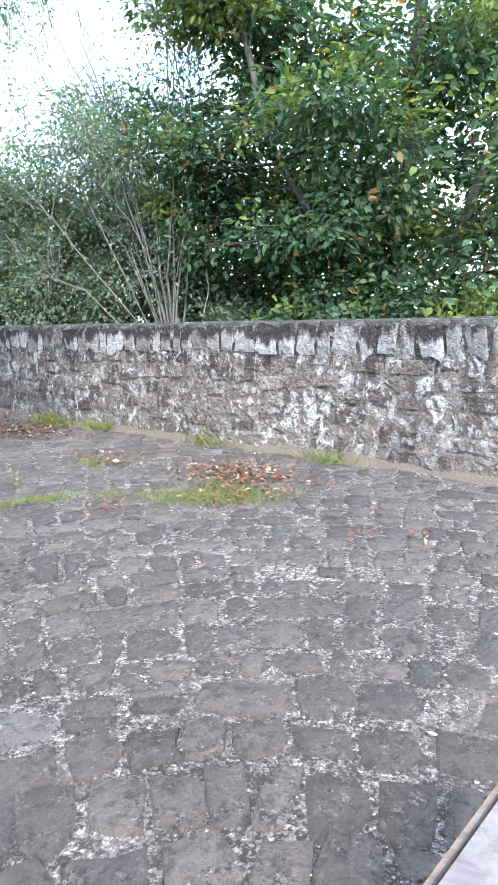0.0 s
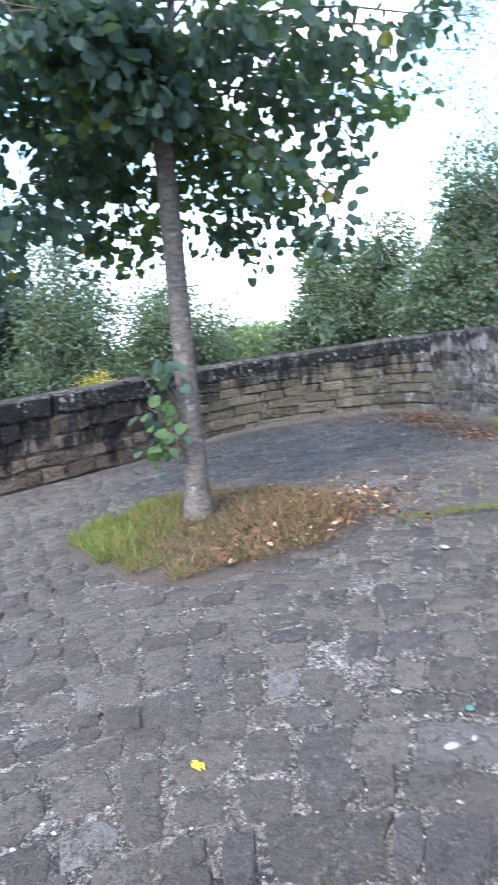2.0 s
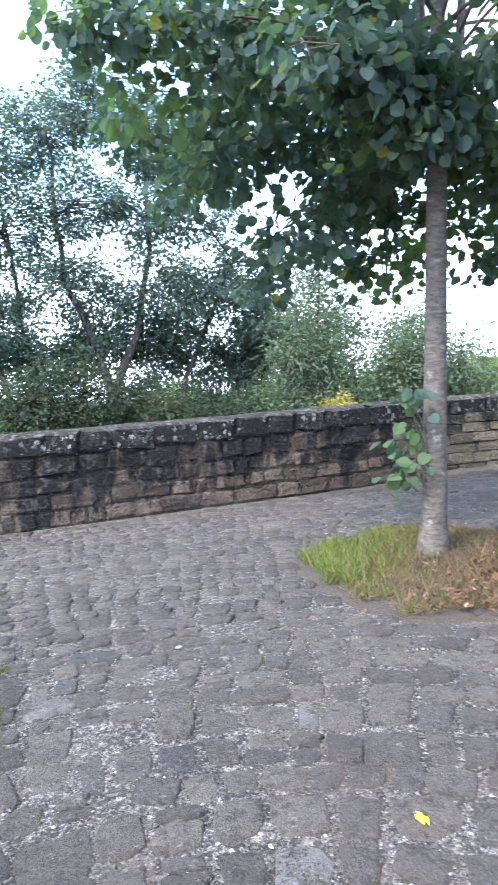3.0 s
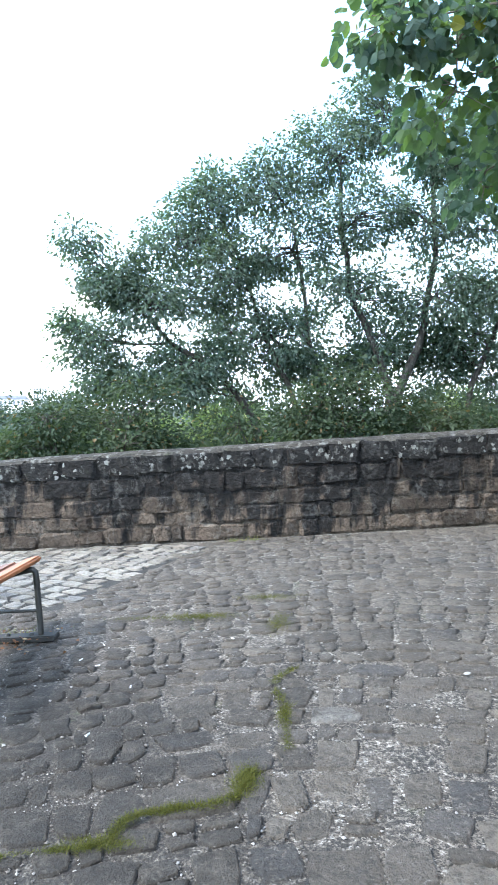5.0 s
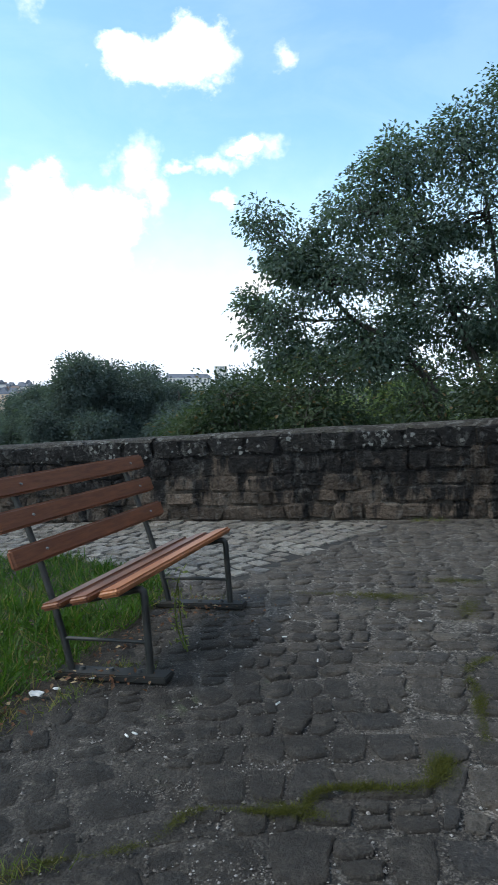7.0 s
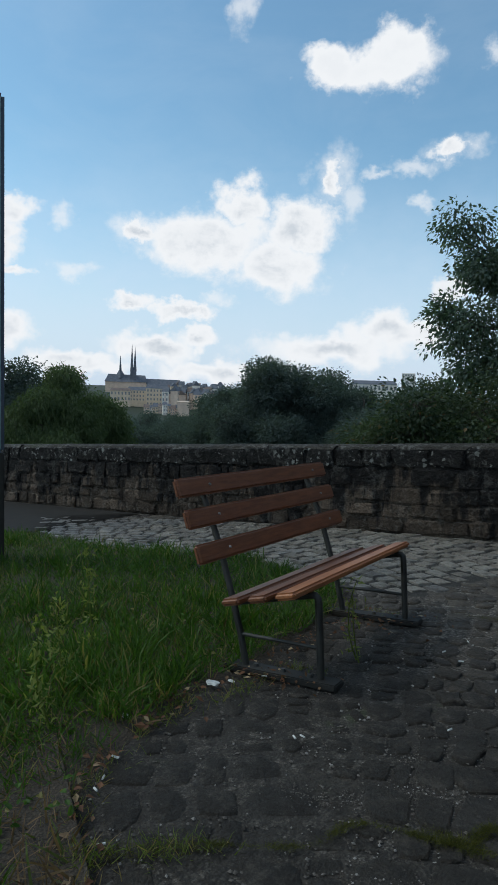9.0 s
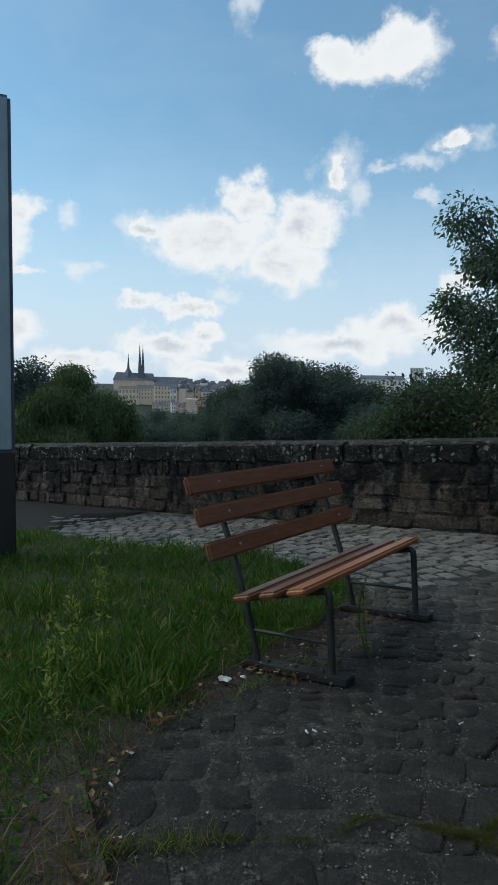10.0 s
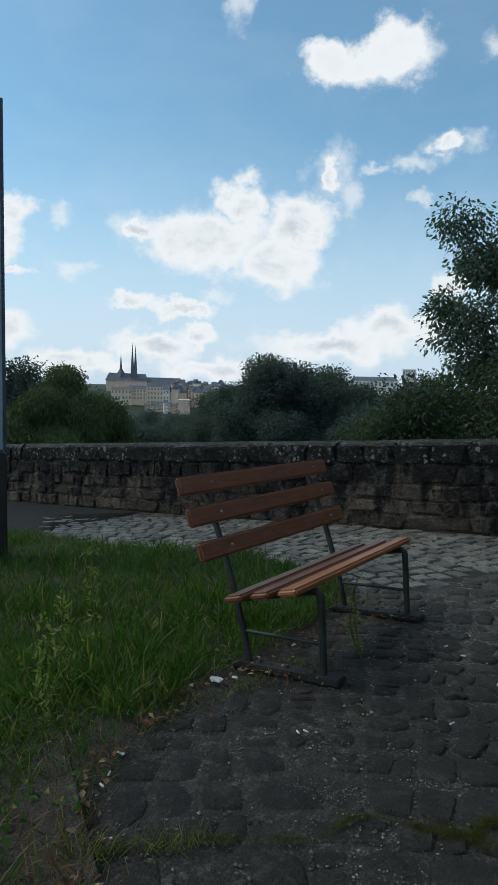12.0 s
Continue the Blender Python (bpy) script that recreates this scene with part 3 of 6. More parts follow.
def make_tree(name, label, category, base, stems, clumps, kind, size, per, bark, leaf, seed,
              spread=0.22, limb=0.035, droop=0.3, group="", twig=0.006, tumble=0.7, wiggle=0.22):
    """A tree: stems (points, r0, r1), a limb to each clump (x, y, z, rx, ry, rz, tufts), a twig to each tuft, leaves round each tuft."""
    rng = np.random.default_rng(seed)
    ob = tagged(empty(name, base[0], base[1], base[2]), label, category, group)
    wood = Tubes()
    nodes = []
    for pts, r0, r1 in stems:
        pts = np.asarray(pts, float)
        fine = np.concatenate([np.linspace(pts[i], pts[i + 1], 5)[:-1] for i in range(len(pts) - 1)] + [pts[-1:]])
        fine[1:-1] += rng.normal(0, r0 * wiggle, (len(fine) - 2, 3))
        wood.add(fine, r0, r1, 9)
        nodes.append(fine)
    nodes = np.concatenate(nodes)
    P, W = [], []
    for cx, cy, cz, rx, ry, rz, count in clumps:
        c, r = np.array([cx, cy, cz]), np.array([rx, ry, rz])
        cost = np.linalg.norm(nodes - c, axis=1) + 1.2 * np.maximum(0, nodes[:, 2] - c[2] + 0.1)
        line = curve_to(nodes[cost.argmin()], c, 0.06, rng, 8)
        wood.add(line, limb * 1.0, limb * 0.35, 6)
        d = rng.normal(size=(count, 3))
        d /= np.linalg.norm(d, axis=1, keepdims=True)
        tuft = c + d * r * rng.uniform(0.25, 1.0, (count, 1)) ** 0.6
        for q in tuft:
            k = line[rng.integers(3, 8)]
            wood.add(curve_to(k, q, 0.03, rng, 4), twig * 1.6, twig * 0.6, 4)
        m = count * per
        own = np.repeat(tuft, per, 0)
        off = rng.normal(size=(m, 3))
        off *= spread * 1.75 * rng.uniform(0, 1, (m, 1)) ** 0.45 / np.linalg.norm(off, axis=1, keepdims=True)
        off[:, 2] *= 0.75
        P.append(own + off)
        w = off + (own - c) * 0.35 + rng.normal(0, spread * 0.7, (m, 3))
        w[:, 2] -= droop * spread * rng.uniform(0.3, 1.8, m)
        W.append(w)
    P, W = np.concatenate(P), np.concatenate(W)
    child(new("trunk", wood.mesh("trunk", bark)), ob)
    child(new("crown", leaves("crown", kind, P, W, rng.uniform(0.5, 1.2, len(P)) * size, leaf, rng, tumble)), ob)
    return ob


# ---- the ground and the terrace ----
# inner foot of the parapet, from the east end round the bastion's corner to the west end
EAST = [(2.6, -5.2), (3.9, -2.0), (4.57, -0.30), (5.08, 0.75), (5.45, 1.75), (5.80, 2.55), (6.22, 3.62), (6.85, 4.95), (7.22, 5.75)]
CORNER = [(7.22, 5.75), (7.33, 6.35), (7.18, 7.05), (6.72, 7.65), (6.05, 8.00), (5.30, 8.05), (4.35, 7.93)]
NORTH = [(4.35, 7.93), (3.80, 7.82), (3.0, 7.72), (1.0, 7.58), (-1.0, 7.46), (-3.0, 7.36), (-5.0, 7.28), (-7.1, 7.18), (-10.7, 7.22), (-15.0, 7.3)]
WALL_H = 1.005


def smooth_line(pts, step=0.05):
    """Points evenly along a curve through pts (Catmull-Rom)."""
    p = np.array([2 * np.array(pts[0]) - pts[1], *pts, 2 * np.array(pts[-1]) - pts[-2]], float)
    out = []
    for i in range(1, len(p) - 2):
        t = np.linspace(0, 1, 40, endpoint=False)[:, None]
        a, b, c, d = p[i - 1:i + 3]
        out.append(0.5 * (2 * b + (c - a) * t + (2 * a - 5 * b + 4 * c - d) * t ** 2 + (3 * b - a - 3 * c + d) * t ** 3))
    line = np.concatenate([*out, p[-2:-1]])
    s = np.r_[0, np.cumsum(np.linalg.norm(np.diff(line, axis=0), axis=1))]
    u = np.linspace(0, s[-1], max(2, int(s[-1] / step)))
    return np.stack([np.interp(u, s, line[:, k]) for k in (0, 1)], 1), u


RIM = np.concatenate([smooth_line(l, 0.2)[0] for l in (EAST, CORNER, NORTH)])
MID = np.array([0.0, 1.0])
_a = np.arctan2(RIM[:, 1] - MID[1], RIM[:, 0] - MID[0])
_r = np.hypot(*(RIM - MID).T)
_o = np.argsort(_a)


def rim(angle):
    """How far the parapet stands from the middle of the terrace, in a direction."""
    r = np.interp(angle, _a[_o], _r[_o])
    back = (angle < _a.min()) | (angle > _a.max())
    return np.where(back, 34.0, r)


def land(x, y):
    """Height of the land: the terrace, its scarp, the valley, the hill with the town."""
    dx, dy = x - MID[0], y - MID[1]
    ang, r = np.arctan2(dy, dx), np.hypot(dx, dy)
    R = rim(ang)
    d = np.maximum(0, r - R - 0.3)
    s = np.minimum(1.0, (R + 0.3) / np.maximum(r, 1e-6))
    top = gz(MID[0] + dx * s, MID[1] + dy * s) - 0.05
    left = np.degrees(np.arctan2(-x, y))
    town = np.exp(-((left - 38) / 26.0) ** 2)
    z = top - 0.75 * np.minimum(d, 2.0) - 0.22 * np.clip(d - 2.0, 0, 130)
    rise = np.clip((d - 640) / 260, 0, 1)
    z = z + rise ** 1.2 * (18 + 6 * town)
    sunny = np.exp(-((left + 37) / 14.0) ** 2)
    z = z + sunny * np.clip((d - 140) / 380, 0, 1.3) * 42
    z = z + np.where(d > 10, 1.2 * np.sin(x * 0.045 + 1) * np.cos(y * 0.05), 0)
    return np.where(d > 1500, np.minimum(z, -2.0), z)


def build_land():
    radii = np.concatenate([np.linspace(0.5, 12, 60), 12 * 1.06 ** np.arange(1, 104)])
    ang = np.linspace(-np.pi, np.pi, 361)[:-1]
    R, A = np.meshgrid(radii, ang, indexing="ij")
    X, Y = MID[0] + R * np.cos(A), MID[1] + R * np.sin(A)
    Z = land(X, Y)
    v = np.concatenate([np.stack([X, Y, Z], -1).reshape(-1, 3), [[MID[0], MID[1], gz(*MID) - 0.05]]])
    i, j = np.meshgrid(np.arange(len(radii) - 1), np.arange(360), indexing="ij")
    q = np.stack([i * 360 + j, (i + 1) * 360 + j, (i + 1) * 360 + (j + 1) % 360, i * 360 + (j + 1) % 360], -1).reshape(-1, 4)
    me = mesh_np("ground", v[:-1], q, M_SLOPE, True)
    tagged(new("ground", me), "grassy land falling from the terrace into a wooded valley", "ground", kind="structure")


build_land()


def build_floor():
    """The bedding of the paving: a sloping sheet of gravelly joints up to the foot of the wall."""
    xs, ys = np.arange(-16, 7.9, 0.1), np.arange(-9, 8.6, 0.1)
    X, Y = np.meshgrid(xs, ys, indexing="ij")
    ang, R = np.arctan2(Y - MID[1], X - MID[0]), np.hypot(X - MID[0], Y - MID[1])
    ok = (R < rim(ang) + 0.18) & ((ang > _a.min()) & (ang < _a.max()) | (X < 4.4))
    Z = gz(X, Y) - 0.0125 + 0.0025 * np.sin(X * 3.1 + np.cos(Y * 2.3)) * np.cos(Y * 2.7)
    m = len(ys)
    i, j = np.meshgrid(np.arange(len(xs) - 1), np.arange(m - 1), indexing="ij")
    q = np.stack([i * m + j, (i + 1) * m + j, (i + 1) * m + j + 1, i * m + j + 1], -1).reshape(-1, 4)
    q = q[ok.ravel()[q].all(1)]
    used, flat = np.unique(q, return_inverse=True)
    v = np.stack([X, Y, Z], -1).reshape(-1, 3)[used]
    return tagged(new("pavement", mesh_np("pavement", v, flat.reshape(-1, 4), M_JOINT, True)),
                  "worn grey-brown stone setts with crumbled gravelly joints", "pavement", kind="structure")


PAVEMENT = build_floor()


def stone_meshes(name, count, chamfer, rough, seed, mat):
    """Unit stones (x along, y into the wall, z up; the face at y = 0) with broken edges."""
    rng = np.random.default_rng(seed)
    out = []
    n = 4
    edge = [(i, 0) for i in range(n)] + [(n - 1, j) for j in range(1, n)] + [(i, n - 1) for i in range(n - 2, -1, -1)] + [(0, j) for j in range(n - 2, 0, -1)]
    quads = [(i * n + j, (i + 1) * n + j, (i + 1) * n + j + 1, i * n + j + 1) for i in range(n - 1) for j in range(n - 1)]
    for k in range(count):
        t = np.array([-0.5, -0.5 + chamfer * 1.3, 0.5 - chamfer * 1.3, 0.5])
        X, Z = np.meshgrid(t, t, indexing="ij")
        rim_ = (np.abs(X) > 0.49) | (np.abs(Z) > 0.49)
        corner = (np.abs(X) > 0.49) & (np.abs(Z) > 0.49)
        X = np.where(corner, X * 0.93, X) + rng.normal(0, rough, X.shape)
        Z = np.where(corner, Z * 0.93, Z) + rng.normal(0, rough, X.shape)
        Y = np.where(rim_, 0.16 + rng.uniform(0, 0.16, X.shape), rng.normal(-0.02, 0.10, X.shape))
        v = np.stack([X, Y, Z], -1).reshape(-1, 3)
        back = np.array([v[i * n + j] * (1.0, 0, 1.0) + (0, 1.0, 0) for i, j in edge])
        m = len(edge)
        f = list(quads)
        for a in range(m):
            b = (a + 1) % m
            f.append((edge[b][0] * n + edge[b][1], edge[a][0] * n + edge[a][1], 16 + a, 16 + b))
        out.append(mesh_np(name, np.concatenate([v, back]), f, mat, False))
    return out


class Run:
    """A stretch of parapet along a line; s is the way along it."""

    def __init__(self, pts):
        self.p, self.s = smooth_line(pts, 0.05)
        self.length = self.s[-1]
        t = np.gradient(self.p, axis=0)
        self.t = t / np.linalg.norm(t, axis=1, keepdims=True)

    def at(self, s):
        p = np.array([np.interp(s, self.s, self.p[:, k]) for k in (0, 1)])
        t = np.array([np.interp(s, self.s, self.t[:, k]) for k in (0, 1)])
        return p, t / np.hypot(*t)


def wall_core(name, label, run, mat, deep=0.018, thick=0.46):
    """Mortar core with a rounded mossy top, as one mesh."""
    out = []
    n = len(run.s)
    nrm = np.stack([run.t[:, 1], -run.t[:, 0]], 1)     # outwards, to the right of the way
    wob = np.array([noise.noise(Vector((x * 1.7, y * 1.7, 3.0))) for x, y in run.p])
    prof = [(deep, -0.15), (deep, 0.93), (0.005, 0.965), (0.045, 1.0), (0.16, 1.022), (0.32, 1.02), (0.43, 0.995), (thick, 0.95), (thick, -1.6)]
    for off, h in prof:
        p = run.p + nrm * off
        hh = h * WALL_H + (wob * 0.012 if h > 0.9 else 0)
        out.append(np.concatenate([p, (gz(run.p[:, 0], run.p[:, 1]) + hh)[:, None]], 1))
    v = np.stack(out, 1).reshape(-1, 3)
    m = len(prof)
    i, j = np.meshgrid(np.arange(n - 1), np.arange(m - 1), indexing="ij")
    q = np.stack([i * m + j, i * m + j + 1, (i + 1) * m + j + 1, (i + 1) * m + j], -1)
    me = mesh_np(name, v, q.reshape(-1, 4), [mat, M_TOP])
    slot = np.where((j.ravel() >= 2) & (j.ravel() <= 6), 1, 0).astype(np.int32)
    me.polygons.foreach_set("material_index", slot)
    return tagged(new(name, me), label, "wall", kind="structure")


WALLS = {
    "north": (Run(NORTH), "low sandstone parapet in rough courses, blackened at the top"),
    "corner": (Run(CORNER), "curved tan ashlar parapet with a dark weathered coping"),
    "east": (Run(EAST), "low rubble parapet patched with white lime and lichen"),
}
WALL_OB = {"north": wall_core("wall_north", WALLS["north"][1], WALLS["north"][0], M_MORTAR, 0.014),
           "corner": wall_core("wall_corner", WALLS["corner"][1], WALLS["corner"][0], M_MORTAR),
           "east": wall_core("wall_east", WALLS["east"][1], WALLS["east"][0], M_LIME, -0.003)}


def sand_fillet(name, label, run, lo, hi, seed):
    """A low ragged bank of sand and dead moss swept against the foot of a wall."""
    s_ = np.arange(lo, hi, 0.06)
    prof = [(-0.03, 0.05), (0.01, 0.034), (0.04, 0.012), (0.085, -0.016)]
    v = []
    for s in s_:
        p, t = run.at(s)
        wob = noise.noise(Vector((s * 1.3, seed, 0.0))) + 0.5 * noise.noise(Vector((s * 5.0, seed, 4.0)))
        for off, h in prof:
            w = max(0.2, 1.0 + 0.8 * wob)
            q = p + np.array([-t[1], t[0]]) * off * (w if off > 0 else 1)
            v.append((q[0], q[1], gz(q[0], q[1]) + h * (w if h > 0 else 1)))
    n, m = len(s_), len(prof)
    i, j = np.meshgrid(np.arange(n - 1), np.arange(m - 1), indexing="ij")
    quad = np.stack([i * m + j, (i + 1) * m + j, (i + 1) * m + j + 1, i * m + j + 1], -1).reshape(-1, 4)
    tagged(new(name, mesh_np(name, v, quad, M_SAND, True)), label, "ground", kind="structure")


M_SAND = joint_mat("washed_sand", (0.048, 0.037, 0.026), (0.150, 0.118, 0.085), (0.20, 0.165, 0.125), green=0.7)
sand_fillet("trim_corner", "sandy bank along the foot of the curved wall", WALLS["corner"][0], 0.0, WALLS["corner"][0].length, 3.0)
sand_fillet("trim_east", "sandy bank along the foot of the limed wall", WALLS["east"][0], 3.0, WALLS["east"][0].length, 7.0)


# ---- trees and shrubs ----
def near_tree():
    """The young broad-leaved tree in its bed of grass."""
    x, y = 2.575, 4.21
    z = gz(x, y)
    rng = np.random.default_rng(11)
    stems = [([(x, y, z - 0.05), (x + 0.004, y, z + 0.5), (x, y + 0.005, z + 1.3), (x - 0.008, y + 0.01, z + 2.95)], 0.097, 0.070),
             ([(x - 0.008, y + 0.01, z + 2.9), (x - 0.02, y, z + 3.8), (x, y, z + 5.6)], 0.068, 0.03),
             ([(x - 0.01, y, z + 2.75), (x - 0.16, y - 0.06, z + 3.3), (x - 0.30, y - 0.1, z + 4.8)], 0.050, 0.02),
             ([(x, y, z + 2.85), (x + 0.12, y - 0.05, z + 3.5), (x + 0.26, y + 0.1, z + 4.9)], 0.046, 0.02)]
    clumps = []
    # shelves of limbs: height on the stem, height of the tips, limbs, reach to the south-east and to the north-west
    for level, (h, up, count, east, west) in enumerate([(2.80, 2.30, 8, 1.15, 1.35), (2.88, 2.66, 8, 1.45, 1.75), (3.0, 3.10, 8, 1.8, 2.1), (3.3, 3.6, 9, 1.9, 2.4), (3.6, 4.2, 9, 1.9, 2.4), (4.2, 5.0, 8, 1.6, 2.0)]):
        for k in range(count):
            a = 2 * math.pi * (k + 0.41 * level) / count + rng.uniform(-0.22, 0.22)
            q = (east + (west - east) * (0.5 + 0.5 * math.cos(a - radians(128)))) * rng.uniform(0.88, 1.06)
            south = math.cos(a - radians(238)) > 0.6
            if south and level < 2:
                continue
            q *= 0.72 if south else 1.0
            bare = 0.35 if level < 3 else 0.55
            rise = up - h
            tip = np.array([x + q * math.cos(a), y + q * math.sin(a), z + h + rise + rng.uniform(-0.15, 0.12)])
            root = np.array([x, y, z + h])
            mid = root + (tip - root) * 0.5 + (0, 0, 0.14 + 0.1 * rng.uniform())
            stems.append(([root, root + (mid - root) * 0.55 + rng.normal(0, 0.03, 3), mid, (mid + tip) / 2 + (0, 0, 0.03), tip], 0.014, 0.005))
            for f in (0.40, 0.62, 0.82, 1.0):
                if f < bare:
                    continue
                p = (mid + (tip - mid) * (2 * f - 1)) if f > 0.5 else root + (mid - root) * 2 * f
                side = rng.normal(0, 0.20 * f)
                clumps.append((p[0] - side * math.sin(a), p[1] + side * math.cos(a), p[2] - 0.10, *((0.27, 0.27) if math.cos(a - radians(147)) < 0.2 else (0.34, 0.34)), 0.16 if f < 0.9 else 0.22, 4 if math.cos(a - radians(147)) < 0.4 else 13 if level > 2 else 7))
    # a low spray towards the south and a thick collar of leaves round the fork
    for k in range(5):
        root, tip = np.array([x, y, z + 2.86 + 0.06 * k]), np.array([x - 0.62 - 0.10 * k + 0.25 * (k % 2), y - 0.52 - 0.10 * (k % 3), z + 2.62 + 0.09 * k])
        stems.append(([root, (root + tip) / 2 + (0, 0, 0.13), tip], 0.011, 0.004))
        for f in (0.45, 0.75, 1.0):
            p = root + (tip - root) * f
            clumps.append((p[0], p[1], p[2] + 0.06 * math.sin(math.pi * f), 0.22, 0.22, 0.12, 5))
    for k in range(9):
        a = 2.4 * k
        clumps.append((x + 0.26 * math.cos(a), y + 0.26 * math.sin(a), z + 2.84 + 0.05 * k, 0.22, 0.22, 0.13, 4))
    tree = make_tree("young_broadleaf_tree", "young broad-leaved tree with a straight ringed grey trunk", "tree",
                     (x, y, z), stems, clumps, "round", 0.085, 14, M_BARK, M_LIME_LEAF, 5, spread=0.122, limb=0.007, droop=1.1, twig=0.003, tumble=0.9, wiggle=0.02)
    # a flare at the foot and a shoot of leaves low on the trunk
    flare = Tubes()
    flare.add([(x, y, z - 0.06), (x, y, z + 0.02), (x, y, z + 0.10), (x, y, z + 0.24)], 0.135, 0.095, 12)
    child(new("root_flare", flare.mesh("root_flare", M_BARK)), tree)
    shoot = Tubes()
    tips = []
    for k in range(15):
        a = radians(172 + rng.uniform(-40, 40))
        q = np.array([x + 0.28 * math.cos(a) * rng.uniform(0.5, 1.3), y + 0.26 * math.sin(a), z + rng.uniform(0.42, 1.12)])
        shoot.add(curve_to((x - 0.08, y - 0.03, z + 0.45 + 0.03 * k), q, 0.1, rng, 5), 0.006, 0.003, 4)
        tips.append(q)
    child(new("side_shoot", shoot.mesh("side_shoot", M_BARK)), tree)
    P = np.repeat(np.array(tips), 4, 0) + rng.normal(0, 0.06, (60, 3))
    W = rng.normal(0, 1, (60, 3)) + (-0.4, -0.4, -0.6)
    child(new("shoot_leaf", leaves("shoot_leaf", "round", P, W, rng.uniform(0.05, 0.11, 60), M_LIME_LEAF, rng)), tree)["kind"] = "stuff"


near_tree()


def front_tree():
    """The many-stemmed tree with narrow leaves behind the north parapet."""
    g = float(land(np.array(0.3), np.array(11.3)))
    stems = [([(0.9, 11.2, g), (0.95, 11.1, 1.2), (0.75, 11.1, 2.0), (0.2, 11.2, 3.2), (0.1, 11.3, 5.0)], 0.10, 0.03),
             ([(0.95, 11.1, 1.2), (1.3, 11.1, 2.2), (1.6, 11.2, 3.6), (1.5, 11.3, 5.2)], 0.08, 0.025),
             ([(-0.6, 11.3, g), (-1.3, 11.2, 1.1), (-1.75, 11.0, 1.7), (-2.6, 10.8, 2.3), (-3.3, 10.7, 3.0)], 0.08, 0.02),
             ([(-0.3, 11.3, g), (-0.6, 11.2, 1.3), (-1.1, 11.2, 2.4), (-1.6, 11.1, 3.8)], 0.07, 0.02),
             ([(-0.2, 11.5, g), (-0.2, 11.4, 1.4), (-0.4, 11.3, 2.6), (-0.7, 11.2, 4.4)], 0.07, 0.02),
             ([(1.8, 11.5, g), (2.2, 11.3, 1.6), (2.7, 11.2, 2.8), (2.9, 11.1, 3.6)], 0.06, 0.02),
             ([(2.6, 11.6, g), (3.1, 11.4, 1.5), (3.5, 11.2, 2.6)], 0.05, 0.015)]
    clumps = [(-3.3, 10.4, 1.65, 0.7, 0.5, 0.3, 12), (-2.5, 10.5, 1.5, 0.8, 0.5, 0.3, 12), (-3.75, 10.5, 2.3, 0.75, 0.6, 0.45, 16), (-3.55, 10.5, 3.3, 0.6, 0.6, 0.4, 15), (-3.9, 10.5, 3.85, 0.35, 0.35, 0.3, 6), (-2.8, 10.7, 2.9, 0.8, 0.7, 0.55, 22), (-2.5, 10.8, 3.9, 0.7, 0.7, 0.5, 20),
              (-1.9, 10.9, 4.4, 0.7, 0.7, 0.55, 20), (-1.8, 10.9, 3.3, 0.9, 0.8, 0.6, 20), (-2.4, 10.9, 1.9, 1.0, 0.8, 0.4, 20), (-1.0, 11.0, 4.8, 0.8, 0.8, 0.6, 22),
              (-0.7, 11.0, 3.8, 0.9, 0.8, 0.6, 20), (-1.0, 11.0, 2.4, 0.9, 0.8, 0.5, 16), (0.0, 11.2, 5.3, 0.8, 0.8, 0.65, 22), (0.7, 11.3, 5.9, 0.7, 0.7, 0.6, 18),
              (0.4, 11.1, 4.3, 0.9, 0.8, 0.6, 20), (0.3, 11.0, 3.0, 0.9, 0.8, 0.55, 16), (1.5, 11.3, 5.4, 0.9, 0.8, 0.7, 20), (1.4, 11.1, 4.2, 0.9, 0.8, 0.7, 18),
              (1.6, 11.0, 3.0, 0.9, 0.8, 0.6, 16), (2.4, 11.1, 4.3, 0.8, 0.8, 0.7, 16), (2.5, 11.1, 3.1, 0.8, 0.7, 0.5, 16), (3.3, 11.0, 2.7, 0.7, 0.7, 0.5, 14), (3.3, 11.2, 3.6, 0.6, 0.6, 0.5, 10), (3.9, 11.0, 2.4, 0.6, 0.6, 0.5, 10),
              (0.8, 11.6, 2.1, 0.8, 0.6, 0.4, 12), (1.9, 11.6, 2.2, 0.8, 0.6, 0.4, 12), (2.9, 11.6, 2.0, 0.7, 0.6, 0.4, 10), (-0.2, 11.6, 1.9, 0.8, 0.6, 0.35, 10), (3.6, 11.5, 1.8, 0.7, 0.6, 0.35, 9), (2.0, 11.2, 5.0, 0.8, 0.8, 0.6, 14)]
    for k in range(14):
        clumps.append((-2.6 + 0.5 * k, 11.7 + 0.5 * (k % 3), 1.35 + 1.3 * (0.5 + 0.5 * math.sin(k * 2.1)), 0.6, 0.5, 0.5, 8))
    clumps = [(*c[:6], int(c[6] * (2.3 if c[2] < 3.4 else 1.75))) for c in clumps]
    make_tree("narrow_leaved_tree", "many-stemmed narrow-leaved tree behind the sandstone parapet", "tree",
              (0.2, 11.3, g), stems, clumps, "oval", 0.080, 104, M_BARK_DARK, M_NARROW, 8, spread=0.185, limb=0.024, droop=1.0)


front_tree()


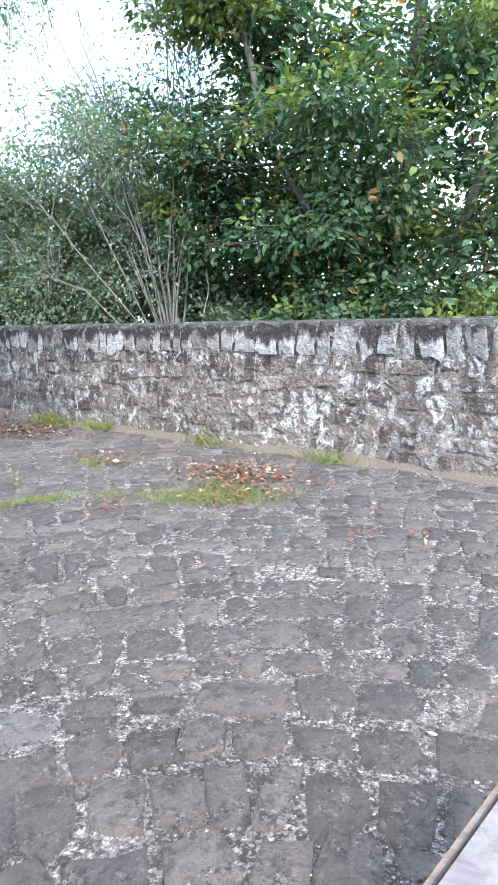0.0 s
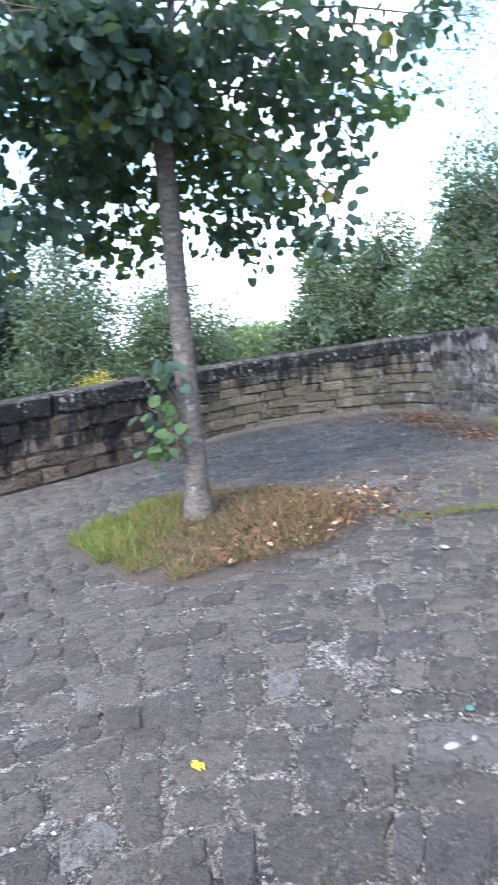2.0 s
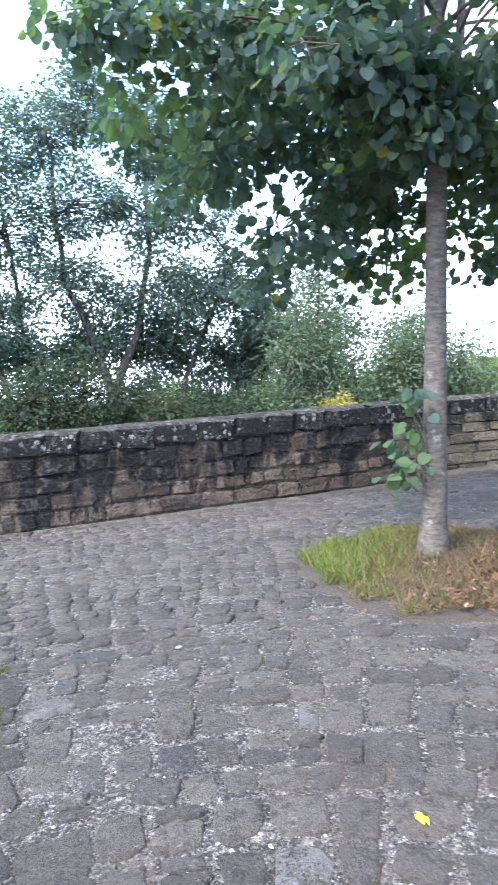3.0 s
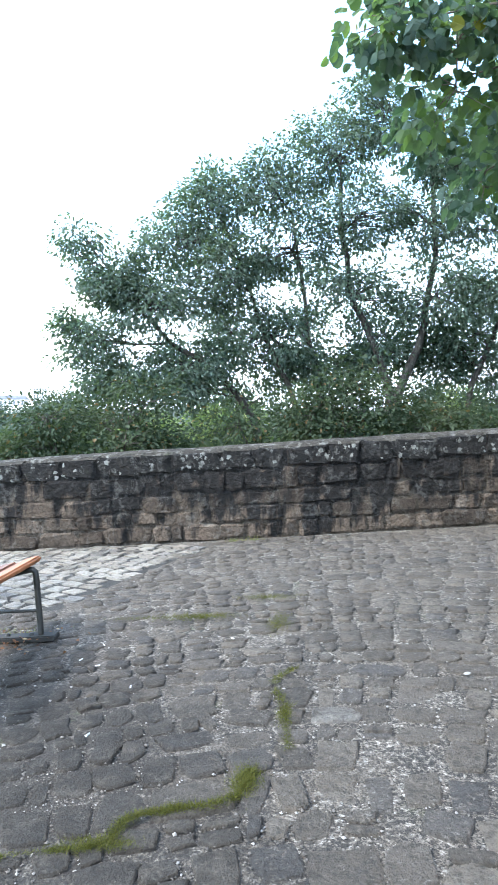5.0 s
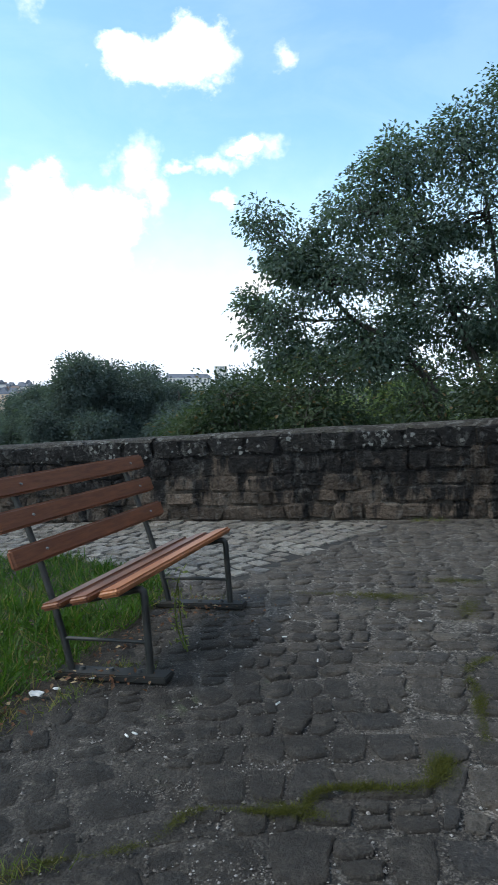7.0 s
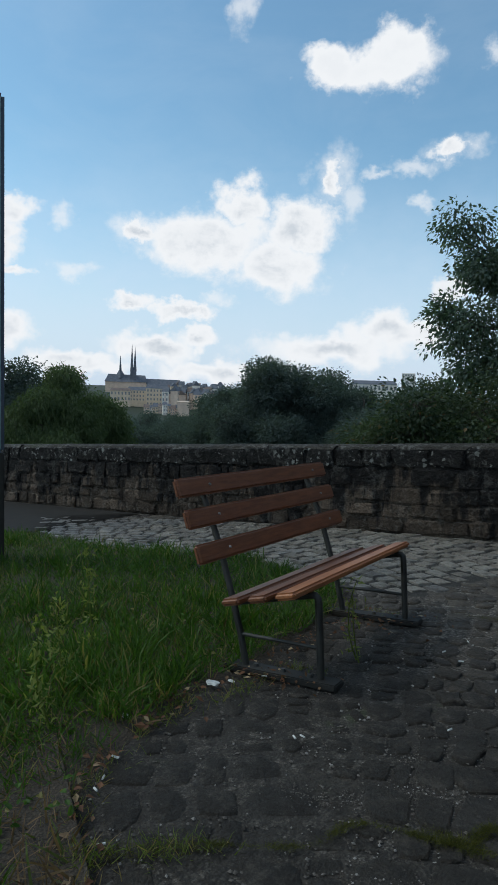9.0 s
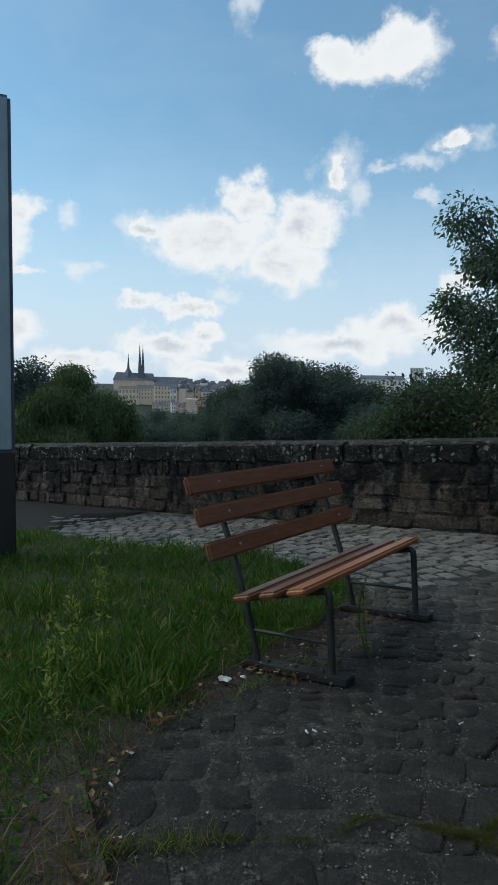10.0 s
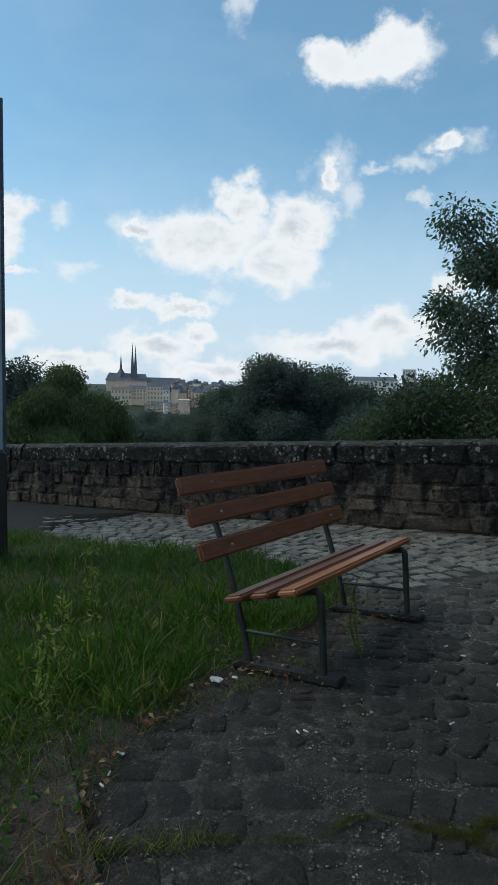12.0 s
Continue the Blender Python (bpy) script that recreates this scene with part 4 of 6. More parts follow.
def big_east_tree():
    g = float(land(np.array(8.6), np.array(1.0)))
    stems = [([(8.8, 0.8, g), (8.8, 0.8, 1.5), (8.9, 0.7, 3.0), (9.0, 0.6, 5.5), (9.0, 0.8, 8.0)], 0.16, 0.05),
             ([(8.8, 0.8, 1.2), (8.3, 1.5, 2.4), (8.0, 2.2, 3.6), (8.2, 2.6, 5.2)], 0.08, 0.03),
             ([(8.8, 0.8, 1.4), (8.4, 0.0, 2.5), (8.2, -0.6, 4.0)], 0.08, 0.03)]
    rng = np.random.default_rng(21)
    clumps = []
    for k in range(66):
        y = rng.uniform(-2.4, 3.3)
        z = rng.uniform(1.15, 6.8)
        x = 8.0 + rng.uniform(-0.75, 1.5) + 0.22 * max(0, y - 1)
        if y > 2.7 and z < 2.0:
            y -= 0.9
        clumps.append((x, y, z, 0.85, 0.85, 0.13, 12))
    for k in range(14):
        clumps.append((8.3 + 0.3 * (k % 3), 1.9 + 0.12 * k, 2.4 + 0.42 * (k % 9), 0.6, 0.65, 0.14, 11))
    for k in range(14):
        clumps.append((7.7 + 0.5 * (k % 3), -2.0 + 0.26 * k, 1.35 + 0.35 * (k % 4), 0.6, 0.6, 0.16, 11))
    for k in range(22):     # the shaded far side
        clumps.append((9.7 + 0.4 * (k % 3), -2.2 + 0.235 * k, 1.5 + 0.37 * (k * 5 % 13), 0.8, 0.8, 0.3, 10))
    make_tree("spreading_broadleaf_tree", "large broad-leaved tree leaning over the limed parapet", "tree",
              (8.8, 0.8, g), stems, clumps, "broad", 0.102, 56, M_BARK_DARK, M_BIG_LEAF, 9, spread=0.23, limb=0.026, droop=0.35, tumble=0.6)


big_east_tree()


def pale_stem_tree():
    g = float(land(np.array(8.1), np.array(4.1)))
    rng = np.random.default_rng(31)
    stems, clumps = [], []
    for k in range(22):
        a = rng.uniform(0, 1)
        b = np.array([8.15 + 0.10 * rng.normal(), 3.45 + 0.09 * rng.normal(), g])
        low = np.array([8.12 + 0.05 * rng.normal(), 3.4 + 0.10 * rng.normal(), 0.9])
        top = np.array([8.1 + rng.uniform(-0.5, 0.9), 3.1 + 2.9 * a * a + 0.3 * a, rng.uniform(2.6, 6.2)])
        mid = (low + top) / 2 + rng.normal(0, 0.12, 3) + (0, -0.22 * a, 0.15)
        stems.append(([b, low, (low + mid) / 2 + rng.normal(0, 0.04, 3), mid, (mid + top) / 2 + rng.normal(0, 0.12, 3), top], 0.016, 0.005))
        for j in range(6):
            q = mid + (top - mid) * rng.uniform(0, 0.95) + rng.normal(0, 0.03, 3)
            e = q + np.array([rng.normal(0, 0.25), rng.normal(0.05, 0.35), rng.uniform(0.2, 0.7)])
            stems.append(([q, (q + e) / 2 + rng.normal(0, 0.05, 3), e], 0.007, 0.003))
        if k % 2:
            clumps.append((*(top + (0, 0.1, -0.2)), 0.45, 0.5, 0.45, 8))
        clumps.append((*(mid + rng.normal(0, 0.3, 3) + (0, 0.3, 0.3)), 0.5, 0.6, 0.5, 7))
    for k in range(20):
        clumps.append((8.0 + rng.uniform(-0.3, 0.8), 2.3 + 0.14 * k, 2.6 + 0.20 * (k % 13) + rng.uniform(0, 0.8), 0.5, 0.5, 0.4, 6))
    make_tree("bare_stemmed_tree", "slender half-bare tree with many pale stems", "tree",
              (8.1, 4.1, g), stems, clumps, "oval", 0.062, 40, M_BARK_PALE, M_BRUSH, 10, spread=0.20, limb=0.006, droop=0.5, twig=0.005)


pale_stem_tree()


def shrub(name, label, x, y, top, rx, ry, seed, kind, size, tufts, per, leaf, low=None, bark=M_BARK_DARK, spread=0.16, group="", n=9):
    """A shrub of several stems whose crown reaches up to the height top."""
    rng = np.random.default_rng(seed)
    g = float(land(np.array(float(x)), np.array(float(y))))
    low = g + 0.4 if low is None else low
    stems, clumps = [], []
    for k in range(n):
        a, q = rng.uniform(0, 2 * math.pi), math.sqrt(rng.uniform(0, 1))
        px, py = x + rx * q * math.cos(a), y + ry * q * math.sin(a)
        pz = low + (top - low) * (1 - 0.55 * q * q) * rng.uniform(0.35, 1.02)
        sz = 0.30 * (top - low) + 0.1
        clumps.append((px, py, min(pz, top - 0.4 * sz), rx * 0.42, ry * 0.42, sz * 0.6, tufts))
        if k < 5:
            stems.append(([(x + 0.2 * (px - x), y + 0.2 * (py - y), g - 0.1), ((x + px) / 2, (y + py) / 2, (g + pz) / 2), (px, py, pz)], 0.035, 0.012))
    return make_tree(name, label, "shrub", (x, y, g), stems, clumps, kind, size, per, bark, leaf, seed + 500, spread=spread, limb=0.012, droop=0.4, group=group, twig=0.004)


# brambles and saplings just over the north parapet
for i, (x, y, top, rx, ry) in enumerate([(-4.4, 9.7, 0.75, 0.9, 0.8), (-3.2, 9.4, 1.45, 1.1, 0.8), (-1.8, 9.6, 1.35, 1.1, 0.8), (-0.3, 9.3, 1.35, 1.1, 0.7),
                                         (1.1, 9.5, 1.5, 1.1, 0.8), (2.5, 9.6, 1.75, 1.1, 0.8), (4.0, 10.2, 3.4, 0.9, 0.8), (5.3, 10.0, 4.1, 0.9, 0.8), (6.3, 9.8, 2.9, 0.9, 0.8)]):
    shrub("bramble_bush", "tangled green bramble bush behind the parapet", x, y, top + (0.75 if 1 < i < 6 else 0.5) * math.sin(i * 2.4) - 0.12, rx, ry, 40 + i, *(("broad", 0.062) if i % 2 else ("narrow", 0.10)), 15, 62 if i < 6 else 60, M_HEDGE if i < 6 else M_BRUSH, low=0.35, spread=0.24, group="brambles behind the parapet", n=10)
M_GOLD = leaf_mat("golden_leaf", (0.24, 0.21, 0.05), (0.42, 0.37, 0.11), None, 0, 0.6, 0.4)
shrub("golden_bush", "small bush with bright yellow leaves behind the parapet", 3.95, 9.0, 1.32, 0.24, 0.2, 61, "oval", 0.06, 10, 18, M_GOLD, low=0.9, n=5, spread=0.1)
# dense bushes beyond the bastion's corner and along the east wall
for i, (x, y, top, rx, ry) in enumerate([(8.1, 8.6, 3.1, 0.9, 0.9), (9.0, 7.9, 3.6, 1.1, 1.0), (9.4, 6.8, 3.9, 1.1, 1.0), (9.2, 5.6, 4.6, 1.0, 1.0), (8.6, 6.6, 2.9, 0.8, 1.0), (9.6, 4.6, 3.9, 0.9, 0.9), (9.3, 3.2, 3.0, 0.7, 1.0), (9.0, 4.3, 3.2, 0.8, 0.8), (9.3, 6.2, 4.4, 0.9, 0.8)]):
    shrub("leafy_bush", "tall leafy green bush beyond the wall", x, y, top, rx, ry, 70 + i, "broad", 0.068, 24, 58, M_BRUSH, low=0.7, group="bushes beyond the corner", n=12, spread=0.18)
for i, (x, y, top, rx, ry) in enumerate([(5.0, 13.5, 3.6, 1.3, 1.0), (6.4, 14.0, 3.2, 1.3, 1.0)]):
    shrub("leafy_bush", "green bush on the slope below the corner", x, y, top, rx, ry, 90 + i, "oval", 0.11, 26, 24, M_BRUSH, low=0.2, group="bushes beyond the corner", n=10, spread=0.2)


def spot(left, dist):
    a = radians(left)
    return -math.sin(a) * dist, math.cos(a) * dist


def valley_tree(name, label, left, dist, up, wide, tall, seed, leaf, kind="narrow", group="trees in the valley", size=0.27, tufts=34, per=56, spread=0.75, n=15, droop=0.4):
    """A tree in the valley whose top is seen at an elevation of up degrees."""
    x, y = spot(left, dist)
    top = 1.22 + dist * math.tan(radians(up))
    g = min(float(land(np.array(x), np.array(y))), top - tall)
    rng = np.random.default_rng(seed)
    low = top - tall
    clumps = []
    for k in range(n):
        a, q = rng.uniform(0, 2 * math.pi), math.sqrt(rng.uniform(0, 1))
        pz = low + (top - low) * (1 - 0.5 * q ** 2) * (1 - rng.uniform(0, 0.8) ** 1.5) - 0.10 * tall
        clumps.append((x + wide * q * math.cos(a), y + wide * q * math.sin(a), pz, wide * 0.40, wide * 0.40, tall * 0.15, tufts))
    stems = [([(x, y, g), (x + 0.2, y, (g + low) / 2 + 0.5), (x, y + 0.2, low + 0.5 * tall), (x, y, low + 0.8 * tall)], 0.28, 0.06)]
    return make_tree(name, label, "tree", (x, y, g), stems, clumps, kind, size, per, M_BARK_DARK, leaf, seed + 900, spread=spread, limb=0.07, droop=droop, group=group, twig=0.02)


for i, (left, dist, up, wide, tall) in enumerate([(35.5, 50, 2.5, 3.6, 8), (32.3, 52, 2.6, 3.6, 8), (38.6, 56, 1.2, 3.4, 7), (29.6, 55, 1.9, 3.4, 7), (27.5, 50, 0.9, 2.6, 6), (25.6, 46, 0.3, 2.6, 6), (23.4, 40, 1.2, 2.4, 6), (41.2, 62, -0.9, 3.2, 7),
                                                  (44.5, 66, -2.6, 3.6, 6), (47.0, 62, -2.2, 3.4, 6), (42.6, 90, -2.1, 4.5, 8), (44.3, 100, -2.2, 4.5, 8), (46.0, 95, -1.9, 4.5, 8), (48.0, 85, -1.7, 4, 8), (40.0, 80, -0.6, 4, 8), (56.4, 44, 2.6, 2.8, 8), (60.0, 44, 3.0, 3.2, 8)]):
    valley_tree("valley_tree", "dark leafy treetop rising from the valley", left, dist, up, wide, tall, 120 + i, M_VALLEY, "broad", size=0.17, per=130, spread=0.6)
for i, (left, dist, up, wide, tall) in enumerate([(51.9, 40, 2.0, 1.5, 5.5), (54.2, 38, -0.6, 1.7, 4.5), (49.4, 42, -1.0, 1.3, 4)]):
    valley_tree("weeping_willow", "pale green weeping willow in the valley", left, dist, up, wide, tall, 150 + i, M_WILLOW, "narrow", size=0.22, per=110, droop=2.5, spread=0.5, group="willows in the valley")
for i, (left, dist, up, wide, tall) in enumerate([(-32.5, 70, 1.6, 4, 8), (-35.5, 95, 4.3, 6, 11), (-38.6, 80, 3.6, 5, 9), (-30.0, 75, 3.2, 4, 9), (-41.5, 70, 3.5, 4.5, 9), (-27, 80, 3.0, 5, 9), (-23, 70, 2.4, 5, 9), (-18, 80, 2.2, 6, 9), (-10, 80, 1.4, 6, 9), (0, 80, 0.6, 6, 9), (8, 75, 0.5, 6, 9), (16, 80, 0.2, 6, 9)]):
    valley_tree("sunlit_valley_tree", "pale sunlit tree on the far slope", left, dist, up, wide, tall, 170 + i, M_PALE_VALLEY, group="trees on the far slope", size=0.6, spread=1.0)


# ---- the town across the valley ----
def house(name, label, left, dist, low, high, wide, deep, wall, roof, ridge, turn=0.0, rows=0, cols=0, group="town houses"):
    """A house seen from afar: body, pitched roof, windows. low and high are degrees of elevation."""
    x, y = spot(left, dist)
    z0, z1 = (1.22 + dist * math.tan(radians(v)) for v in (low, high))
    ob = empty(name, x, y, z0)
    ob.matrix_world = Matrix.Translation((x, y, z0)) @ Matrix.Rotation(radians(left + turn), 4, "Z")
    tagged(ob, label, "building", group)
    m = ob.matrix_world
    part("wall", box(bmesh.new(), (wide, deep, z1 - z0 + 12), m @ Matrix.Translation((0, 0, (z1 - z0 - 12) / 2))), wall, ob)
    bm = bmesh.new()
    w, d = wide / 2 + 0.4, deep / 2 + 0.4
    h = z1 - z0
    vs = [bm.verts.new(m @ Vector(v)) for v in ((-w, -d, h), (w, -d, h), (w, d, h), (-w, d, h), (-w * 0.86, 0, h + ridge), (w * 0.86, 0, h + ridge))]
    for f in ((0, 1, 5, 4), (2, 3, 4, 5), (1, 2, 5), (3, 0, 4), (3, 2, 1, 0)):
        bm.faces.new([vs[k] for k in f])
    part("roof", bm, roof, ob)
    for r in range(rows):
        for c in range(cols):
            px = wide * ((c + 0.5) / cols - 0.5)
            pz = h * (r + 0.55) / rows
            part("window", box(bmesh.new(), (wide / cols * 0.42, 0.24, h / rows * 0.5), m @ Matrix.Translation((px, -deep / 2 - 0.05, pz))), M_GLASS, ob)
    return ob


def spire(bm, m, r, h0, h1, sides=8):
    bmesh.ops.create_cone(bm, cap_ends=True, segments=sides, radius1=r, radius2=0.05, depth=h1 - h0, matrix=m @ Matrix.Translation((0, 0, (h0 + h1) / 2)))


def cathedral():
    dist = 800.0
    x, y = spot(46.6, dist)
    z = 1.22 + dist * math.tan(radians(-0.35))
    ob = empty("cathedral", x, y, z)
    ob.matrix_world = Matrix.Translation((x, y, z)) @ Matrix.Rotation(radians(46.6), 4, "Z")
    tagged(ob, "distant cathedral with slate roofs and three pointed spires", "church")
    m = ob.matrix_world
    part("nave", box(bmesh.new(), (46, 18, 12), m @ Matrix.Translation((-8, 0, 2))), M_PINK, ob)
    bm = bmesh.new()
    vs = [bm.verts.new(m @ Vector(v)) for v in ((-32, -10, 8), (16, -10, 8), (16, 10, 8), (-32, 10, 8), (-28, 0, 17), (14, 0, 16))]
    for f in ((0, 1, 5, 4), (2, 3, 4, 5), (1, 2, 5), (3, 0, 4)):
        bm.faces.new([vs[k] for k in f])
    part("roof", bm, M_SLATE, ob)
    part("choir", box(bmesh.new(), (42, 12, 12), m @ Matrix.Translation((34, 2, 0))), M_PINK, ob)
    bm = bmesh.new()
    vs = [bm.verts.new(m @ Vector(v)) for v in ((12, -6, 6), (56, -6, 6), (56, 9, 6), (12, 9, 6), (13, 1, 12.5), (54, 1, 12))]
    for f in ((0, 1, 5, 4), (2, 3, 4, 5), (1, 2, 5), (3, 0, 4)):
        bm.faces.new([vs[k] for k in f])
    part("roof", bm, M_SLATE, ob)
    for px, h in ((-1.5, 52.0), (2.0, 49.0)):
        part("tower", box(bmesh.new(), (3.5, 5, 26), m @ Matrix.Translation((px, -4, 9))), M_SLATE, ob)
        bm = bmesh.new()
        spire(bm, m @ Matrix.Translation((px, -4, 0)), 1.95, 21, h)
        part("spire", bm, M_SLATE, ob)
    bm = bmesh.new()
    spire(bm, m @ Matrix.Translation((-14.5, 0, 0)), 7.0, 12, 24, 4)
    part("crossing_roof", bm, M_SLATE, ob)
    bm = bmesh.new()
    spire(bm, m @ Matrix.Translation((-14.5, 0, 0)), 1.6, 20, 39)
    part("spire", bm, M_SLATE, ob)


cathedral()
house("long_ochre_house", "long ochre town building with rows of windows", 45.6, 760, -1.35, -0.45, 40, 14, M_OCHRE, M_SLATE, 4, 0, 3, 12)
house("long_ochre_house", "ochre town building below the cathedral", 47.6, 755, -1.4, -0.5, 22, 12, M_OCHRE, M_TILE, 3, 0, 2, 6)
house("tall_ochre_house", "tall ochre building with narrow windows", 44.6, 750, -1.7, -0.25, 24, 12, M_OCHRE, M_SLATE, 5, 4, 4, 7)
house("stone_house", "plain grey stone building on the town's edge", 42.4, 690, -2.4, -1.3, 12, 10, M_PINK, M_PINK, 1, 0)
_rng = np.random.default_rng(77)
for _k in range(58):
    _low = _k % 2
    _left = (44.0 if _low else 43.6) - (5.0 if _low else 4.6) * _k / 57 + _rng.uniform(-0.1, 0.1)
    house("town_house", "small pale town house with a pitched roof", _left, (735 if _low else 785) + _rng.uniform(-15, 25), -1.4 if _low else -0.8, (-0.62 if _low else -0.10) + _rng.uniform(-0.18, 0.22), _rng.uniform(4.5, 8.5), 8,
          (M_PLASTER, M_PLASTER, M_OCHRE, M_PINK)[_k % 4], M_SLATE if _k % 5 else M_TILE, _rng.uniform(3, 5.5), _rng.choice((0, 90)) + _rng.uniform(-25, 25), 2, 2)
for _k in range(9):
    house("terrace_house", "narrow old house with a dark steep roof", 45.4 - 0.36 * _k + _rng.uniform(-0.06, 0.06), 705 + _rng.uniform(-8, 8), -2.5, -1.75 + _rng.uniform(-0.2, 0.25), _rng.uniform(4, 6), 8,
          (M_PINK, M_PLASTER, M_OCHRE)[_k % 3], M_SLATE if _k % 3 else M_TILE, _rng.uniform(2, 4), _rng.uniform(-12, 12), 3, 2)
house("office_block", "flat-roofed pale tower block on the skyline", 23.8, 700, -0.2, 1.55, 13, 12, M_PLASTER, M_PLASTER, 0.8, 0, 6, 5)
house("long_slate_house", "long low building with a dark slate roof", 26.6, 690, 0.0, 0.6, 46, 12, M_PLASTER, M_SLATE, 4, 0, 1, 12)


# ---- benches ----
def slat(bm, m, size):
    return box(bm, size, m, 0.012, 3)


def park_bench(name, label, frame_m, wood, front, iron, worn=None):
    """Local axes: x to the front, y along, z up; the rear feet stand at x = 0, y = 0 and 1.2."""
    ob = tagged(new(name), label, "bench")
    ob.matrix_world = frame_m
    m = frame_m
    lean = math.atan2(0.265, 0.95 - 0.1)
    for y in (0.0, 1.2):
        t = Tubes()
        t.add([(0.0, y, 0.02), (-0.03, y, 0.18), (-0.075, y, 0.36), (-0.15, y, 0.625), (-0.215, y, 0.80), (-0.30, y, 1.0)], 0.019, 0.017, 10)
        v = [np.array([m @ Vector(p) for p in a]) for a in t.v]
        t.v = v
        child(new("rear_leg", t.mesh("rear_leg", iron)), ob)
        t = Tubes()
        t.add([(0.43, y, 0.02), (0.428, y, 0.2), (0.425, y, 0.40), (0.422, y, 0.422), (0.408, y, 0.435), (0.385, y, 0.435), (0.2, y, 0.400), (0.05, y, 0.370), (-0.08, y, 0.345)], 0.019, 0.019, 10)
        t.v = [np.array([m @ Vector(p) for p in a]) for a in t.v]
        child(new("front_leg", t.mesh("front_leg", iron)), ob)
        t = Tubes()
        t.add([(-0.03, y, 0.185), (0.2, y, 0.183), (0.424, y, 0.18)], 0.010, 0.010, 8)
        t.v = [np.array([m @ Vector(p) for p in a]) for a in t.v]
        child(new("crossbar", t.mesh("crossbar", iron)), ob)
        plate = part("base_plate", box(bmesh.new(), (0.64, 0.10, 0.034), m @ Matrix.Translation((0.21, y, 0.014)), 0.006), M_BLACK, ob, "dark bolted base plate")
        for x in (0.06, 0.22, 0.37):
            bm = bmesh.new()
            bmesh.ops.create_cone(bm, cap_ends=True, segments=8, radius1=0.02, radius2=0.012, depth=0.02, matrix=m @ Matrix.Translation((x, y, 0.035)))
            part("bolt", bm, M_IRON, plate)
    for x, z, w in ((0.362, 0.472, 0.110), (0.207, 0.440, 0.105), (0.055, 0.409, 0.105)):
        part("seat_slat", slat(bmesh.new(), m @ Matrix.Translation((x, 0.56, z)) @ Matrix.Rotation(radians(-11), 4, "Y"), (w, 1.58, 0.036)), wood if x < 0.3 else front, ob)
    if worn:
        part("worn_edge", box(bmesh.new(), (0.022, 1.57, 0.030), m @ Matrix.Translation((0.4085, 0.56, 0.4820)) @ Matrix.Rotation(radians(-11), 4, "Y"), 0.011), worn, ob, "orange lichen along the worn front edge")
    for s, z in ((-0.141, 0.630), (-0.206, 0.800), (-0.265, 0.955)):
        board = part("back_slat", slat(bmesh.new(), m @ Matrix.Translation((s + 0.036, 0.565, z)) @ Matrix.Rotation(-lean, 4, "Y"), (0.034, 1.67, 0.102)), wood, ob)
        for y in (0.0, 1.2):
            bm = bmesh.new()
            bmesh.ops.create_cone(bm, cap_ends=True, segments=8, radius1=0.008, radius2=0.006, depth=0.01, matrix=m @ Matrix.Translation((s + 0.056, y, z + 0.005)) @ Matrix.Rotation(radians(90), 4, "Y"))
            part("bolt", bm, M_BOLT, board)
    return ob


def on_slope(x, y, turn):
    """A pose on the sloping ground, turned to the left by so many degrees."""
    up = Vector((-GX, -GY, 1)).normalized()
    q = Vector((0, 0, 1)).rotation_difference(up).to_matrix().to_4x4()
    return Matrix.Translation((x, y, gz(x, y))) @ q @ Matrix.Rotation(radians(turn), 4, "Z")


park_bench("park_bench", "park bench with red-brown wooden slats on dark iron legs", on_slope(-2.15, 2.80, 4.6), M_SLAT, M_SLAT_FRONT, M_IRON)
park_bench("weathered_bench", "weathered grey wooden bench with lichen and worn orange edges", on_slope(0.962, -0.578, 65.7), M_SLAT_OLD, M_SLAT_OLD, M_IRON, M_WORN)


# ---- the tall sign ----
def tall_sign():
    x, y = -5.933, 3.87
    ob = tagged(empty("information_sign", x, y), "tall grey-blue sign panel on a black base in the lawn", "sign")
    z = gz(x, y)
    m = Matrix.Translation((x, y, z)) @ Matrix.Rotation(radians(58), 4, "Z") @ Matrix.Translation((-0.53, 0, 0))
    part("base", box(bmesh.new(), (1.06, 0.13, 1.12), m @ Matrix.Translation((0, 0, 0.50)), 0.01), M_BLACK, ob)
    part("body", box(bmesh.new(), (1.06, 0.12, 3.34), m @ Matrix.Translation((0, 0, 2.73)), 0.03), M_FRAME, ob)
    part("panel", box(bmesh.new(), (1.00, 0.02, 3.27), m @ Matrix.Translation((0.0, -0.060, 2.73)), 0.006), M_PANEL, ob, "plain grey-blue panel face")
    part("stripe", box(bmesh.new(), (0.05, 0.006, 1.0), m @ Matrix.Translation((0.37, -0.073, 1.65))), M_TILE, ob, "narrow reddish stripe")


tall_sign()


# ---- beds, lawn, grass, leaves ----
LAWN = [(-0.9, 0.85), (-1.57, 1.24), (-1.84, 1.41), (-1.98, 1.70), (-2.09, 2.05), (-2.15, 2.40), (-2.15, 2.75), (-2.20, 3.3), (-2.28, 4.0), (-2.55, 4.62), (-3.25, 4.90), (-3.9, 5.2), (-4.7, 5.1), (-5.5, 4.85), (-7.0, 4.95), (-9.0, 4.2), (-11.0, 2.0), (-9.0, -1.5), (-3.0, -1.2)]
BED = [(1.68, 4.70), (1.60, 4.1), (1.62, 3.5), (1.75, 3.15), (2.15, 2.92), (2.6, 2.88), (3.1, 3.0), (3.4, 3.5), (3.55, 4.1), (3.35, 4.75), (2.9, 5.15), (2.3, 5.1)]


